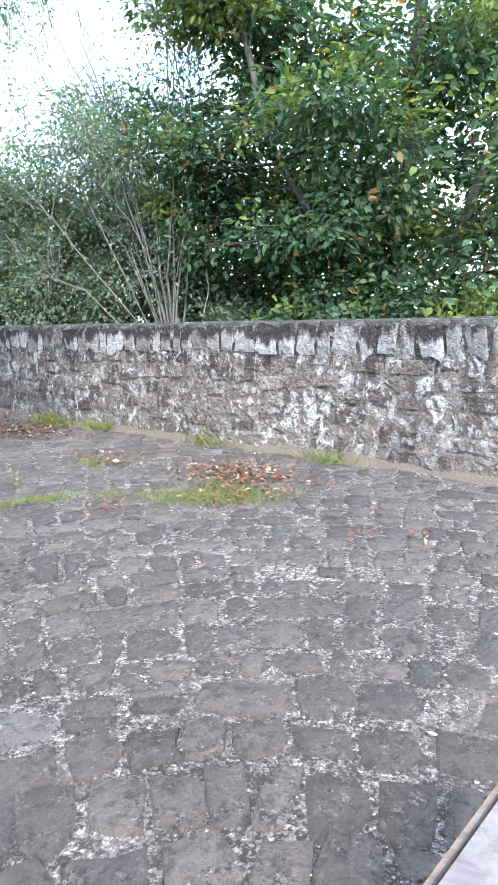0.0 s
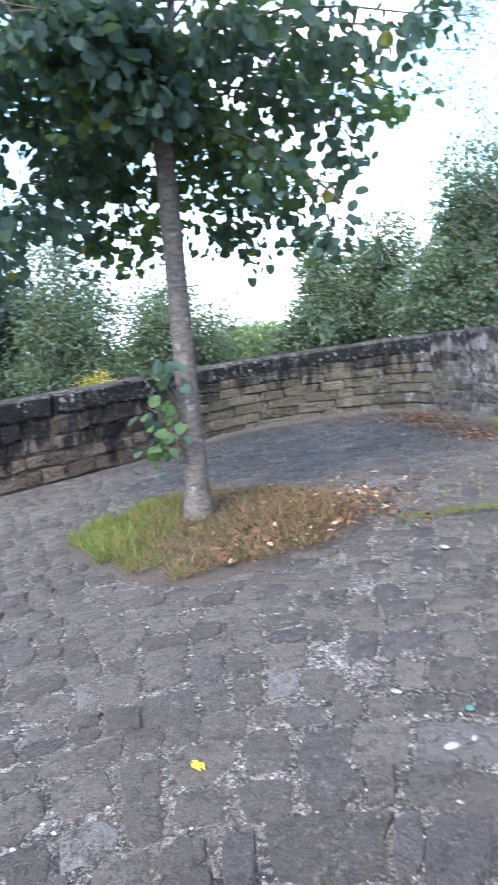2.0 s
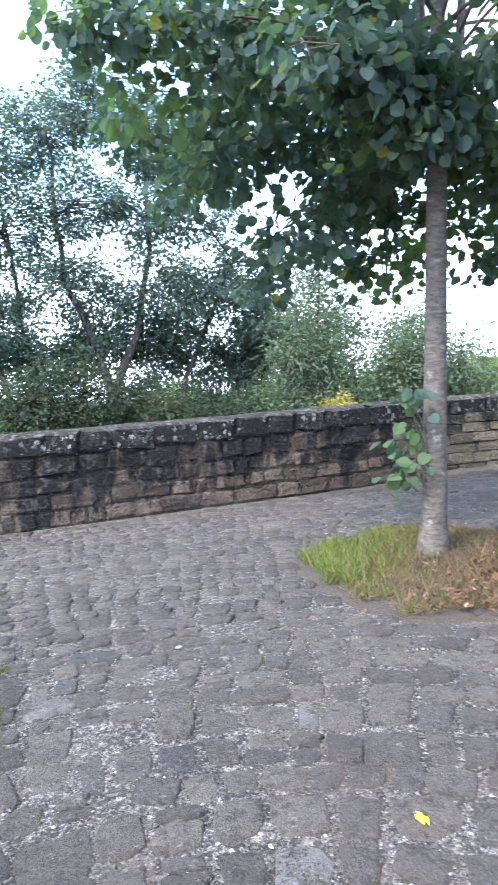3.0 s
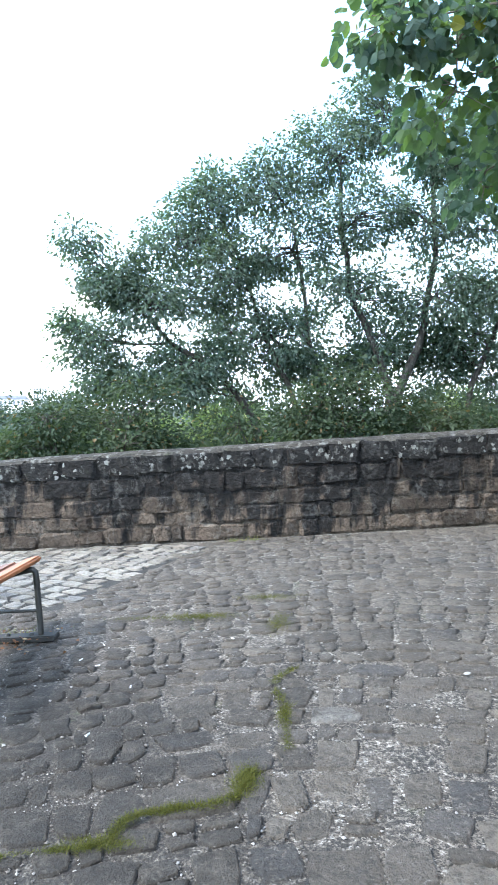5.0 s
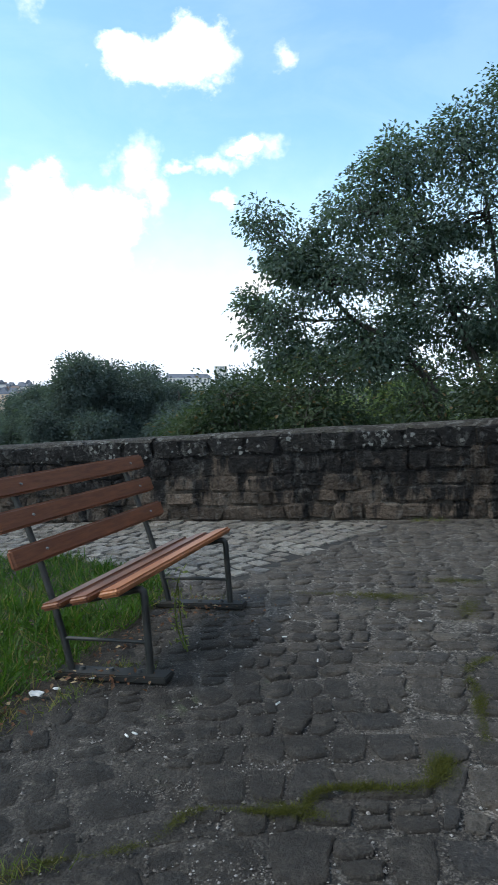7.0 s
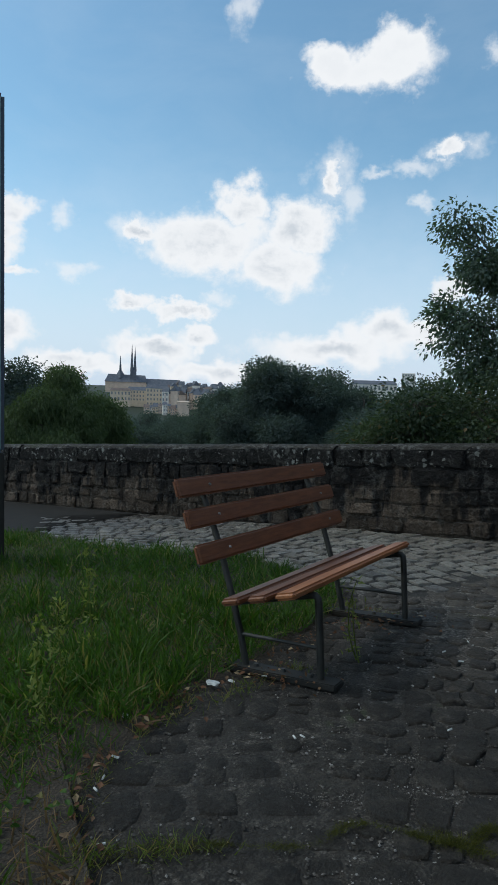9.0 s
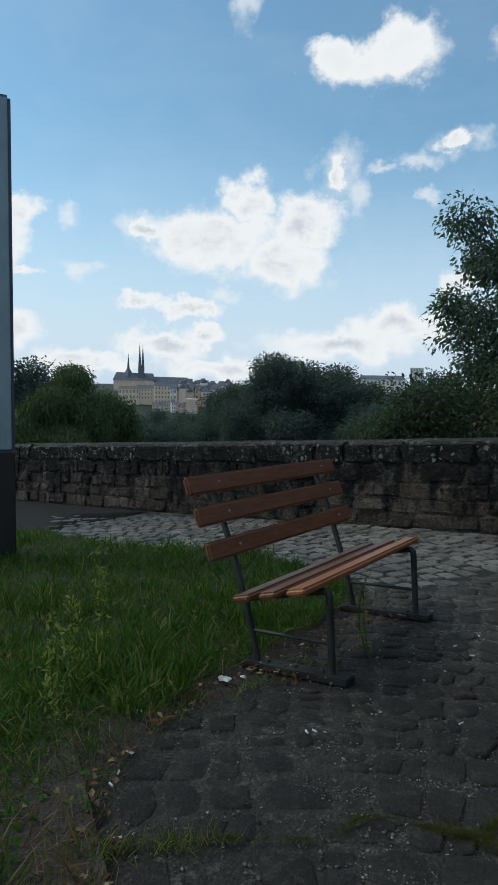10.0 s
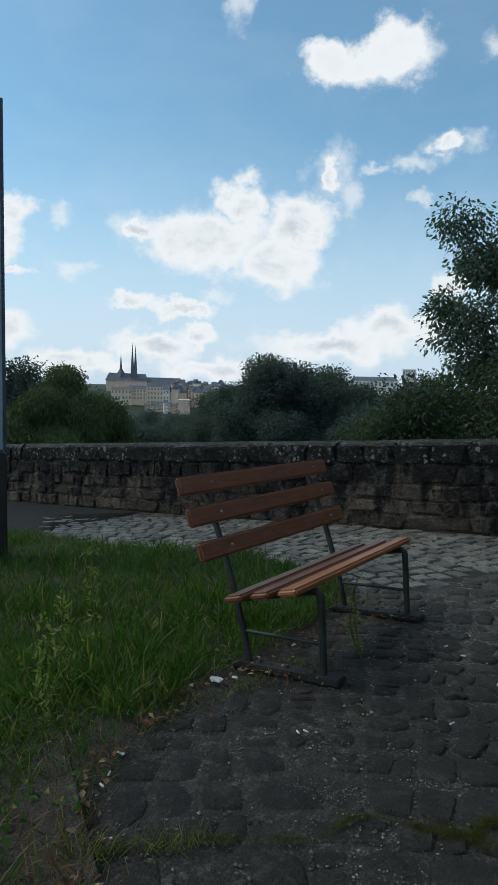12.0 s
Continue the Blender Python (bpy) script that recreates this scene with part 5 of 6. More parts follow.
def inside(x, y, poly):
    """Which of the points lie inside the polygon."""
    x, y = np.asarray(x), np.asarray(y)
    ok = np.zeros(x.shape, bool)
    for (ax, ay), (bx, by) in zip(poly, poly[1:] + poly[:1]):
        hit = ((ay > y) != (by > y)) & (x < (bx - ax) * (y - ay) / (by - ay + 1e-12) + ax)
        ok ^= hit
    return ok


def earth_bed(name, label, poly, rise, seed):
    """A low uneven mound of earth that follows a closed outline."""
    pts = np.array(poly + poly[:1])
    line, _ = smooth_line([tuple(p) for p in pts], 0.08)
    c = np.array([np.mean(pts[:-1, 0]), np.mean(pts[:-1, 1])])
    rings = [1.0, 0.97, 0.90, 0.75, 0.5, 0.25, 0.02]
    v = []
    rng = np.random.default_rng(seed)
    edge = 1 + 0.02 * rng.normal(size=len(line))
    for k, r in enumerate(rings):
        p = c + (line - c) * (r * (edge[:, None] if k < 2 else 1))
        h = np.array([noise.noise(Vector((a * 3, b * 3, 1.0))) for a, b in p]) * 0.012
        z = gz(p[:, 0], p[:, 1]) + (-0.02 if k == 0 else rise * min(1.0, 3 * (1.03 - r)) + h)
        v.append(np.concatenate([p, np.reshape(z, (-1, 1))], 1))
    n, m = len(line), len(rings)
    v = np.concatenate(v)
    i, j = np.meshgrid(np.arange(m - 1), np.arange(n - 1), indexing="ij")
    q = np.stack([i * n + j, i * n + j + 1, (i + 1) * n + j + 1, (i + 1) * n + j], -1).reshape(-1, 4)
    return tagged(new(name, mesh_np(name, v, q, M_EARTH, True)), label, "ground", kind="structure")


earth_bed("lawn", "dark earth under the overgrown lawn", LAWN, 0.03, 1)
earth_bed("tree_bed", "bed of dry earth round the young tree", BED, 0.03, 2)


def scatter(poly, n, rng, near=None, power=1.0):
    """Random places in a polygon, denser near a point if one is given."""
    lo, hi = np.min(poly, 0), np.max(poly, 0)
    out = np.zeros((0, 2))
    while len(out) < n:
        p = rng.uniform(lo, hi, (n * 3, 2))
        p = p[inside(p[:, 0], p[:, 1], poly)]
        if near:
            d = np.hypot(p[:, 0] - near[0], p[:, 1] - near[1])
            p = p[rng.uniform(0, 1, len(p)) < np.clip((1.8 / np.maximum(d, 0.5)) ** power, 0.0, 1)]
        out = np.concatenate([out, p])
    return out[:n]


def grass(name, label, pts, height, mat, rng, lean=0.45, base=0.02, kind="blade"):
    n = len(pts)
    P = np.stack([pts[:, 0], pts[:, 1], gz(pts[:, 0], pts[:, 1]) + base], 1)
    W = np.concatenate([rng.normal(0, lean, (n, 2)), np.ones((n, 1))], 1)
    patchy = np.array([noise.noise(Vector((a * 1.6, b * 1.6, 5.0))) for a, b in pts])
    s = height * rng.uniform(0.45, 1.25, n) * (1 + 0.5 * patchy)
    ob = new(name, leaves(name, kind, P, W, s, mat, rng, 1.2))
    return tagged(ob, label, "grass", kind="stuff")


def edge_gap(p, poly):
    """The way from each point to the outline."""
    best = np.full(len(p), 1e9)
    for a, b in zip(poly, poly[1:] + poly[:1]):
        a, b = np.array(a), np.array(b)
        t = np.clip(((p - a) @ (b - a)) / ((b - a) @ (b - a)), 0, 1)
        best = np.minimum(best, np.linalg.norm(p - a - t[:, None] * (b - a), axis=1))
    return best


_rng = np.random.default_rng(3)
_p = scatter(LAWN, 100000, _rng, (-0.1, 0.03), 1.1)
_bare = np.array([noise.noise(Vector((a * 2.3, b * 2.3, 8.0))) + 0.5 * noise.noise(Vector((a * 6.0, b * 6.0, 2.0))) for a, b in _p])
_worn = np.clip((2.5 - _p[:, 1]) / 0.6, 0.25, 2.3)
_p = _p[edge_gap(_p, LAWN) > _worn * (0.10 + 0.22 * np.clip(_bare + 0.4, 0, 1.3)) * _rng.uniform(0.3, 1.2, len(_p))]
grass("lawn_grass", "long unmown green grass", _p, 0.112, M_GRASS, _rng, 0.75)
_p = scatter(LAWN, 6500, _rng, (-0.1, 0.03), 1.6)
grass("dry_grass", "dry straw among the grass", _p[_p[:, 1] < 3.2], 0.11, M_DRY, _rng, 1.0)
_c = scatter(LAWN, 420, _rng, (-1.2, 1.4), 1.1)
_p = np.repeat(_c, 26, 0) + _rng.normal(0, 0.035, (420 * 26, 2))
grass("grass_tufts", "coarse tufts of longer grass in the lawn", _p[(edge_gap(_p, LAWN) > 0.06) & (_p[:, 1] > 1.75)], 0.165, M_GRASS, _rng, 0.55)
_p = scatter(LAWN, 7000, _rng, (-1.2, 1.4), 1.4)
_p = _p[np.array([noise.noise(Vector((a * 3.0, b * 3.0, 4.0))) for a, b in _p]) > 0.02]
tagged(new("lawn_weeds", leaves("lawn_weeds", "broad", np.stack([_p[:, 0], _p[:, 1], gz(_p[:, 0], _p[:, 1]) + _rng.uniform(0.02, 0.11, len(_p))], 1),
                                np.concatenate([_rng.normal(0, 1, (len(_p), 2)), _rng.uniform(0.0, 0.9, (len(_p), 1))], 1), _rng.uniform(0.016, 0.036, len(_p)), M_GRASS, _rng)),
       "low broad-leaved weeds among the grass", "weeds", kind="stuff")
_p = scatter(BED, 17000, _rng)
_p = _p[edge_gap(_p, BED) > 0.16 * np.clip(0.45 + np.array([noise.noise(Vector((a * 4.0, b * 4.0, 1.0))) for a, b in _p]), 0, 1)]
_dry = _p[:, 0] * 0.75 - _p[:, 1] * 0.55 + _rng.normal(0, 0.22, len(_p)) > -0.68
grass("bed_grass", "yellow-green grass round the young tree", _p[~_dry], 0.10, M_BEDGRASS, _rng, 0.7)
grass("dry_bed_grass", "withered brown grass and stalks", _p[_dry], 0.095, M_DRY, _rng, 1.0)
_c = scatter([(1.75, 3.25), (2.2, 3.0), (3.0, 3.1), (3.3, 3.6), (3.0, 4.0), (2.0, 3.9)], 46, _rng)
grass("dead_stalks", "tall dead stalks standing in the bed of the young tree", np.repeat(_c, 9, 0) + _rng.normal(0, 0.05, (46 * 9, 2)), 0.19, M_DRY, _rng, 0.6, kind="stalk")


def patch(c, rx, ry, n, rng, turn=0.0):
    p = rng.normal(0, 0.45, (n, 2)) * (rx, ry)
    a = radians(turn)
    return p @ np.array([[math.cos(a), math.sin(a)], [-math.sin(a), math.cos(a)]]) + c


def line_patch(pts, n, rng, wide):
    line, _ = smooth_line(pts, 0.01)
    p = line[rng.integers(0, len(line), n)]
    gap = np.array([noise.noise(Vector((a * 9.0, b * 9.0, 6.0))) for a, b in p])
    return p[gap > -0.16] + rng.normal(0, wide, (int((gap > -0.16).sum()), 2)) * (0.35 + 1.1 * np.clip(gap[gap > -0.16, None] + 0.35, 0, 1))


# weeds in the joints, and tufts at the foot of the walls
_weeds = np.concatenate([patch((3.93, 1.40), 0.5, 0.20, 1900, _rng, 95), patch((4.25, 1.45), 0.3, 0.2, 500, _rng, 60), patch((4.62, 2.62), 0.22, 0.12, 260, _rng, 60),
                         line_patch([(3.2, 2.85), (3.5, 2.60), (3.75, 2.30), (3.88, 1.95)], 1100, _rng, 0.05), patch((6.22, 4.0), 0.14, 0.4, 600, _rng, -25), patch((6.32, 3.45), 0.1, 0.3, 300, _rng, -25),
                         patch((5.55, 1.75), 0.08, 0.35, 220, _rng, -25), patch((-0.95, 7.3), 0.25, 0.06, 90, _rng), patch((5.0, 0.9), 0.1, 0.3, 120, _rng, -30)])
_weeds = np.concatenate([_weeds, patch((-1.42, 1.47), 0.16, 0.07, 160, _rng, 40), patch((-1.62, 1.28), 0.14, 0.08, 140, _rng, 40), patch((-2.0, 2.6), 0.08, 0.3, 160, _rng), patch((-1.95, 2.95), 0.15, 0.1, 90, _rng), patch((-2.1, 4.1), 0.3, 0.15, 200, _rng)])
_edge = [(-0.95, 0.9), (-1.3, 1.08), (-1.57, 1.24), (-1.84, 1.41), (-1.98, 1.70), (-2.09, 2.05), (-2.15, 2.45)]
_weeds = np.concatenate([_weeds, line_patch(_edge, 1500, _rng, 0.05)])
grass("weed_tufts", "small green weeds in the joints", _weeds, 0.055, M_BEDGRASS, _rng, 0.9, 0.0)
grass("wall_weeds", "leafy weeds at the foot of the limed wall", np.concatenate([patch((6.28, 4.05), 0.16, 0.45, 260, _rng, -25), patch((6.02, 3.35), 0.12, 0.3, 160, _rng, -25), patch((5.42, 1.95), 0.1, 0.3, 120, _rng, -25), patch((4.95, 0.85), 0.1, 0.3, 110, _rng, -25)]), 0.13, M_BEDGRASS, _rng, 0.7, 0.0)
_dock = np.concatenate([patch(q, 0.03, 0.03, 14, _rng) for q in ((3.3, 3.3), (3.55, 3.05), (3.75, 2.9), (3.95, 2.75), (4.2, 3.0), (3.2, 3.05))])
grass("seedling_weeds", "thin upright weeds growing from the joints", _dock, 0.13, M_BEDGRASS, _rng, 0.5, 0.0, "stalk")


def litter(name, label, pts, size, mat, rng, lift=0.012, curl=1.0):
    n = len(pts)
    P = np.stack([pts[:, 0], pts[:, 1], gz(pts[:, 0], pts[:, 1]) + lift + rng.uniform(0, 0.02, n)], 1)
    W = np.concatenate([rng.normal(0, 1, (n, 2)), rng.normal(0, 0.25 * curl, (n, 1))], 1)
    return tagged(new(name, leaves(name, "oval", P, W, size * rng.uniform(0.6, 1.3, n), mat, rng, 0.35 * curl)), label, "leaves", kind="stuff")


_fall = np.concatenate([line_patch([(6.9, 6.3), (6.75, 5.7), (6.25, 4.9), (5.85, 4.2), (5.6, 3.6)], 2600, _rng, 0.20), patch((6.7, 6.9), 0.3, 0.6, 90, _rng, -10), patch((4.45, 1.35), 0.55, 0.30, 520, _rng, 70), patch((4.0, 1.2), 0.4, 0.3, 110, _rng),
                        patch((4.75, 2.5), 0.35, 0.16, 90, _rng, 60), patch((3.38, 0.36), 0.12, 0.06, 7, _rng), patch((3.42, 0.06), 0.15, 0.06, 9, _rng), patch((3.6, 1.9), 0.2, 0.2, 25, _rng), patch((2.95, 3.35), 0.7, 0.6, 250, _rng), _rng.uniform((1.6, 0.0), (5.0, 6.0), (26, 2)), line_patch([(-1.4, 1.1), (-1.6, 1.24), (-1.84, 1.41), (-1.98, 1.70), (-2.09, 2.05), (-2.15, 2.5)], 130, _rng, 0.06), patch((5.1, 0.6), 0.12, 0.6, 40, _rng, -25)])
litter("fallen_leaves", "scattered brown and orange fallen leaves", _fall, 0.040, M_LITTER, _rng, 0.016)
litter("bed_litter", "dead brown leaves among the grass of the tree bed", np.concatenate([patch((3.05, 3.45), 0.75, 0.7, 900, _rng), patch((2.3, 3.2), 0.6, 0.3, 160, _rng)]), 0.05, M_LITTER, _rng, 0.055)
litter("bench_litter", "brown leaves and crumbs under the bench", np.concatenate([patch((-1.98, 2.78), 0.3, 0.12, 90, _rng), patch((-1.95, 3.95), 0.4, 0.25, 80, _rng), patch((-2.1, 3.4), 0.12, 0.6, 70, _rng)]), 0.032, M_LITTER, _rng)
litter("yellow_leaf", "single bright yellow fallen leaf", np.array([(0.97, 1.66), (0.985, 1.65), (0.962, 1.648)]), 0.036, M_YELLOW, np.random.default_rng(4), 0.004, 0.2)


_crack = [(-1.35, 1.55), (-1.10, 1.72), (-1.03, 1.91), (-0.74, 1.98), (-0.69, 2.11), (-0.55, 2.17), (-0.44, 2.19), (-0.35, 2.26), (-0.32, 2.42)]
_moss = np.concatenate([line_patch(_crack, 7000, _rng, 0.013), patch((-0.335, 2.35), 0.06, 0.12, 1700, _rng), patch((-0.74, 1.985), 0.12, 0.04, 1200, _rng),
                        line_patch([(-0.20, 2.58), (-0.24, 2.93), (-0.30, 3.25), (-0.21, 3.43)], 1800, _rng, 0.013), patch((-0.235, 2.9), 0.04, 0.12, 900, _rng),
                        patch((-0.9, 4.4), 0.30, 0.09, 2000, _rng), patch((-0.47, 4.85), 0.22, 0.09, 1300, _rng), patch((-0.36, 4.2), 0.08, 0.22, 1300, _rng), patch((-1.3, 4.4), 0.3, 0.04, 500, _rng)])
_line, _ = smooth_line(_crack, 0.01)
_moss = np.concatenate([_moss, _line[_rng.integers(0, len(_line), 2400)] + _rng.normal(0, 0.007, (2400, 2)), line_patch([(-1.72, 1.20), (-1.55, 1.36), (-1.40, 1.50), (-1.2, 1.64)], 2200, _rng, 0.022)])
grass("moss", "yellow-green moss along the cracks of the paving", _moss, 0.019, M_MOSS, _rng, 1.1, 0.003)


M_WEED = leaf_mat("weed_leaf", (0.10, 0.13, 0.03), (0.22, 0.25, 0.07), None, 0, 0.7, 0.4)


def weed_stalk(x, y, tall, seed, count=110):
    """A tall flowering weed in the lawn."""
    rng = np.random.default_rng(seed)
    ob = tagged(empty("tall_weed", x, y), "tall thin yellowish flowering weed in the lawn", "weed", "tall weeds in the lawn")
    z = gz(x, y)
    t = Tubes()
    line = curve_to((x, y, z), (x + rng.normal(0, 0.05), y + rng.normal(0, 0.05), z + tall), 0, rng, 8)
    t.add(line, 0.005, 0.0025, 5)
    P, W = [], []
    for k in range(count):
        q = line[rng.integers(1, 8)] + rng.normal(0, 0.02, 3)
        P.append(q)
        W.append(rng.normal(0, 1, 3) + (0, 0, 0.4))
    child(new("stalk", t.mesh("stalk", M_BEDGRASS)), ob)
    child(new("leaf", leaves("leaf", "narrow", np.array(P), np.array(W), rng.uniform(0.018, 0.048, count), M_WEED, rng)), ob)["kind"] = "stuff"


for _i, (_x, _y, _t) in enumerate([(-2.82, 2.36, 0.62), (-2.35, 1.75, 0.5), (-1.75, 3.25, 0.44), (-1.72, 3.22, 0.34), (-2.6, 2.0, 0.45)]):
    weed_stalk(_x, _y, _t, 300 + _i, 40 if _x > -2 else 110)


def crumpled_paper(x, y, size, seed):
    rng = np.random.default_rng(seed)
    bm = bmesh.new()
    bmesh.ops.create_icosphere(bm, subdivisions=2, radius=1.0)
    for v in bm.verts:
        v.co *= rng.uniform(0.6, 1.15)
        v.co = Vector((v.co.x * size, v.co.y * size * 0.6, v.co.z * size * 0.25)) + Vector((x, y, gz(x, y) + size * 0.2 + 0.012))
    tagged(part("crumpled_paper", bm, M_PAPER, None), "crumpled piece of white paper litter", "litter", "litter")


for _i, (_x, _y, _s) in enumerate([(-2.14, 2.52, 0.045), (-2.09, 2.60, 0.022), (-2.22, 2.02, 0.03), (-1.98, 1.75, 0.02)]):
    crumpled_paper(_x, _y, _s, 400 + _i)


def stub(x, y, turn):
    ob = part("cigarette_end", bmesh.new(), M_PAPER, None)
    bm = bmesh.new()
    m = on_slope(x, y, turn) @ Matrix.Translation((0, 0, 0.014)) @ Matrix.Rotation(radians(90), 4, "Y")
    bmesh.ops.create_cone(bm, cap_ends=True, segments=8, radius1=0.004, radius2=0.0038, depth=0.026, matrix=m)
    bm.to_mesh(ob.data)
    bm.free()
    tagged(ob, "white cigarette end lying on the ground", "litter", "litter")


for _x, _y in ((-1.512, 2.275), (-1.49, 2.30), (-1.603, 1.353), (-1.753, 1.30), (-1.03, 2.69), (-1.35, 3.84), (-1.27, 3.50), (-1.9, 1.62), (-1.86, 1.55), (-2.0, 2.75), (-1.95, 2.85), (-1.4, 3.6), (-1.0, 3.2), (-0.6, 3.9)):
    stub(_x, _y, (_x * 977) % 360)


def pale_chip(x, y, size, seed):
    """A flat pale chip of stone lying on the paving."""
    rng = np.random.default_rng(seed)
    bm = bmesh.new()
    bmesh.ops.create_icosphere(bm, subdivisions=2, radius=1.0)
    a = rng.uniform(0, 3)
    for v in bm.verts:
        p = v.co * (1 + 0.2 * noise.noise(v.co * 1.5 + Vector((seed, 0, 0))))
        v.co = Vector((x + size * (p.x * math.cos(a) - 0.6 * p.y * math.sin(a)), y + size * (p.x * math.sin(a) + 0.6 * p.y * math.cos(a)), gz(x, y) + 0.006 + size * 0.16 * p.z))
    tagged(part("stone_chip", bm, M_CHIP, None, smooth=True), "flat pale chip of stone on the paving", "stone", "pale stone chips")


M_CHIP = plain_mat("pale_chip", (0.17, 0.16, 0.15), (0.32, 0.31, 0.29), 0.85, 0.0, 30.0)
for _i, (_x, _y, _s) in enumerate([(1.656, 1.474, 0.028), (1.53, 1.155, 0.035), (1.60, 1.13, 0.02), (2.90, 2.255, 0.05), (3.906, 1.563, 0.04), (2.72, 3.0, 0.03), (2.55, 2.1, 0.025), (0.6, 3.3, 0.03), (4.2, 4.0, 0.05), (1.87, -0.05, 0.02)]):
    pale_chip(_x, _y, _s * 0.75, 500 + _i)


def bottle_cap(x, y):
    bm = bmesh.new()
    bmesh.ops.create_cone(bm, cap_ends=True, segments=21, radius1=0.013, radius2=0.0105, depth=0.005, matrix=on_slope(x, y, 10) @ Matrix.Translation((0, 0, 0.008)))
    tagged(part("bottle_cap", bm, M_CAP, None), "flattened green bottle cap on the paving", "litter", "litter")


M_CAP = plain_mat("green_cap", (0.02, 0.085, 0.06), (0.05, 0.15, 0.11), 0.6, 0.0, 40.0)
bottle_cap(1.718, 1.231)


# ---- paving pieces ----
COBBLED = [(-2.0, 4.75), (-1.85, 5.4), (-1.45, 6.6), (-1.3, 7.3), (-3.4, 7.32), (-5.8, 7.20), (-8.4, 6.2), (-7.2, 5.15), (-5.5, 4.95), (-4.7, 5.18), (-3.9, 5.27), (-3.25, 4.97), (-2.55, 4.70)]
ASPHALT = [(-8.3, 6.35), (-7.2, 5.12), (-9.0, 4.4), (-12.0, 2.5), (-15.0, 2.5), (-15.0, 7.1), (-7.4, 7.1)]


def flat_sheet(name, label, poly, lift, mat):
    bm = bmesh.new()
    f = bm.faces.new([bm.verts.new((x, y, gz(x, y) + lift)) for x, y in poly])
    bmesh.ops.triangulate(bm, faces=[f])
    bmesh.ops.recalc_face_normals(bm, faces=bm.faces)
    ob = part(name, bm, mat, None)
    return tagged(ob, label, "path", kind="structure")


flat_sheet("asphalt_path", "dark asphalt path along the foot of the wall", ASPHALT[::-1], 0.004, M_ASPHALT)
M_DARK_JOINT = joint_mat("dark_joint", (0.014, 0.012, 0.010), (0.042, 0.037, 0.031), (0.075, 0.068, 0.058), green=0.3)
COBBLES = flat_sheet("cobbled_path", "pale grey granite cobbles with dark joints", COBBLED[::-1], -0.012, M_DARK_JOINT)


def block(rng, chamfer=0.05, bulge=0.10, rough=0.070, corner=0.88):
    """Corners and faces of a unit paving block, its worn top near z = 0."""
    ring = np.array([(-0.5, -0.5, 0), (0.5, -0.5, 0), (0.5, 0.5, 0), (-0.5, 0.5, 0)], float)
    mids = np.array([(0, -0.5, 0), (0.5, 0, 0), (0, 0.5, 0), (-0.5, 0, 0)], float)
    out = np.empty((8, 3))
    out[0::2], out[1::2] = ring * (corner, corner, 1), mids
    out[:, :2] += rng.normal(0, rough, (8, 2))
    top = out * (1 - 1.6 * chamfer, 1 - 1.6 * chamfer, 1) + (0, 0, 0)
    top[:, 2] = rng.normal(0, 0.08, 8)
    low = out.copy()
    low[:, 2] = -0.55
    bottom = out * (1.03, 1.03, 1)
    bottom[:, 2] = -2.2
    mid = np.array([[0, 0, bulge + rng.normal(0, 0.1)]])
    v = np.concatenate([top, low, bottom, mid])
    f = []
    for a in range(8):
        b = (a + 1) % 8
        f += [(a, b, 24), (8 + a, 8 + b, b), (8 + a, b, a), (16 + a, 16 + b, 8 + b), (16 + a, 8 + b, 8 + a)]
    return v, np.array(f)


def arcs(c, r0, r1, row, length, a0, a1, rng, joint, vary=0.33):
    """Places of blocks in bent rows round c: x, y, turn, long, wide."""
    out, r = [], r0
    while r < r1:
        h = row * rng.uniform(1 - 0.35 * vary, 1 + 0.35 * vary)
        a = a0 + rng.uniform(0, 0.1)
        while a < a1:
            w = length * rng.uniform(1 - vary, 1 + vary)
            q = a + 0.5 * w / r
            out.append((c[0] + (r + h / 2) * math.cos(q), c[1] + (r + h / 2) * math.sin(q), q - math.pi / 2, w - joint * rng.uniform(0.7, 1.6), h - joint * rng.uniform(0.7, 1.5)))
            a += w / r
        r += h
    return np.array(out)


def rings(c, row, length, rng, joint):
    """Setts in rings round c, in bands whose joints run on from ring to ring: x, y, turn, long, wide."""
    out, r, turn = [], 0.45, 0.0
    while r < 12.5:
        top = r * 1.38
        step = length / math.sqrt(r * top)
        n = int(2 * math.pi / step)
        step = 2 * math.pi / n
        cuts = (np.arange(n + 1) + rng.uniform(-0.16, 0.16, n + 1)) * step
        cuts[n] = cuts[0] + 2 * math.pi
        while r < top:
            h = row * rng.uniform(0.78, 1.25)
            if rng.uniform() < 0.35:
                turn += step * rng.uniform(0.3, 0.6)
            a = cuts + turn + rng.normal(0, 0.09 * step, n + 1)
            a[n] = a[0] + 2 * math.pi
            k = 0
            while k < n:
                more = 2 if rng.uniform() < 0.03 and k < n - 1 else 1
                w, mid = (a[k + more] - a[k]) * (r + h / 2), (a[k] + a[k + more]) / 2
                off = rng.normal(0, 0.010)
                out.append((c[0] + (r + h / 2 + off) * math.cos(mid), c[1] + (r + h / 2 + off) * math.sin(mid), mid - math.pi / 2, max(0.07, w - joint * rng.uniform(0.4, 1.9)), h - joint * rng.uniform(0.4, 1.8)))
                k += more
            r += h
    return np.array(out)


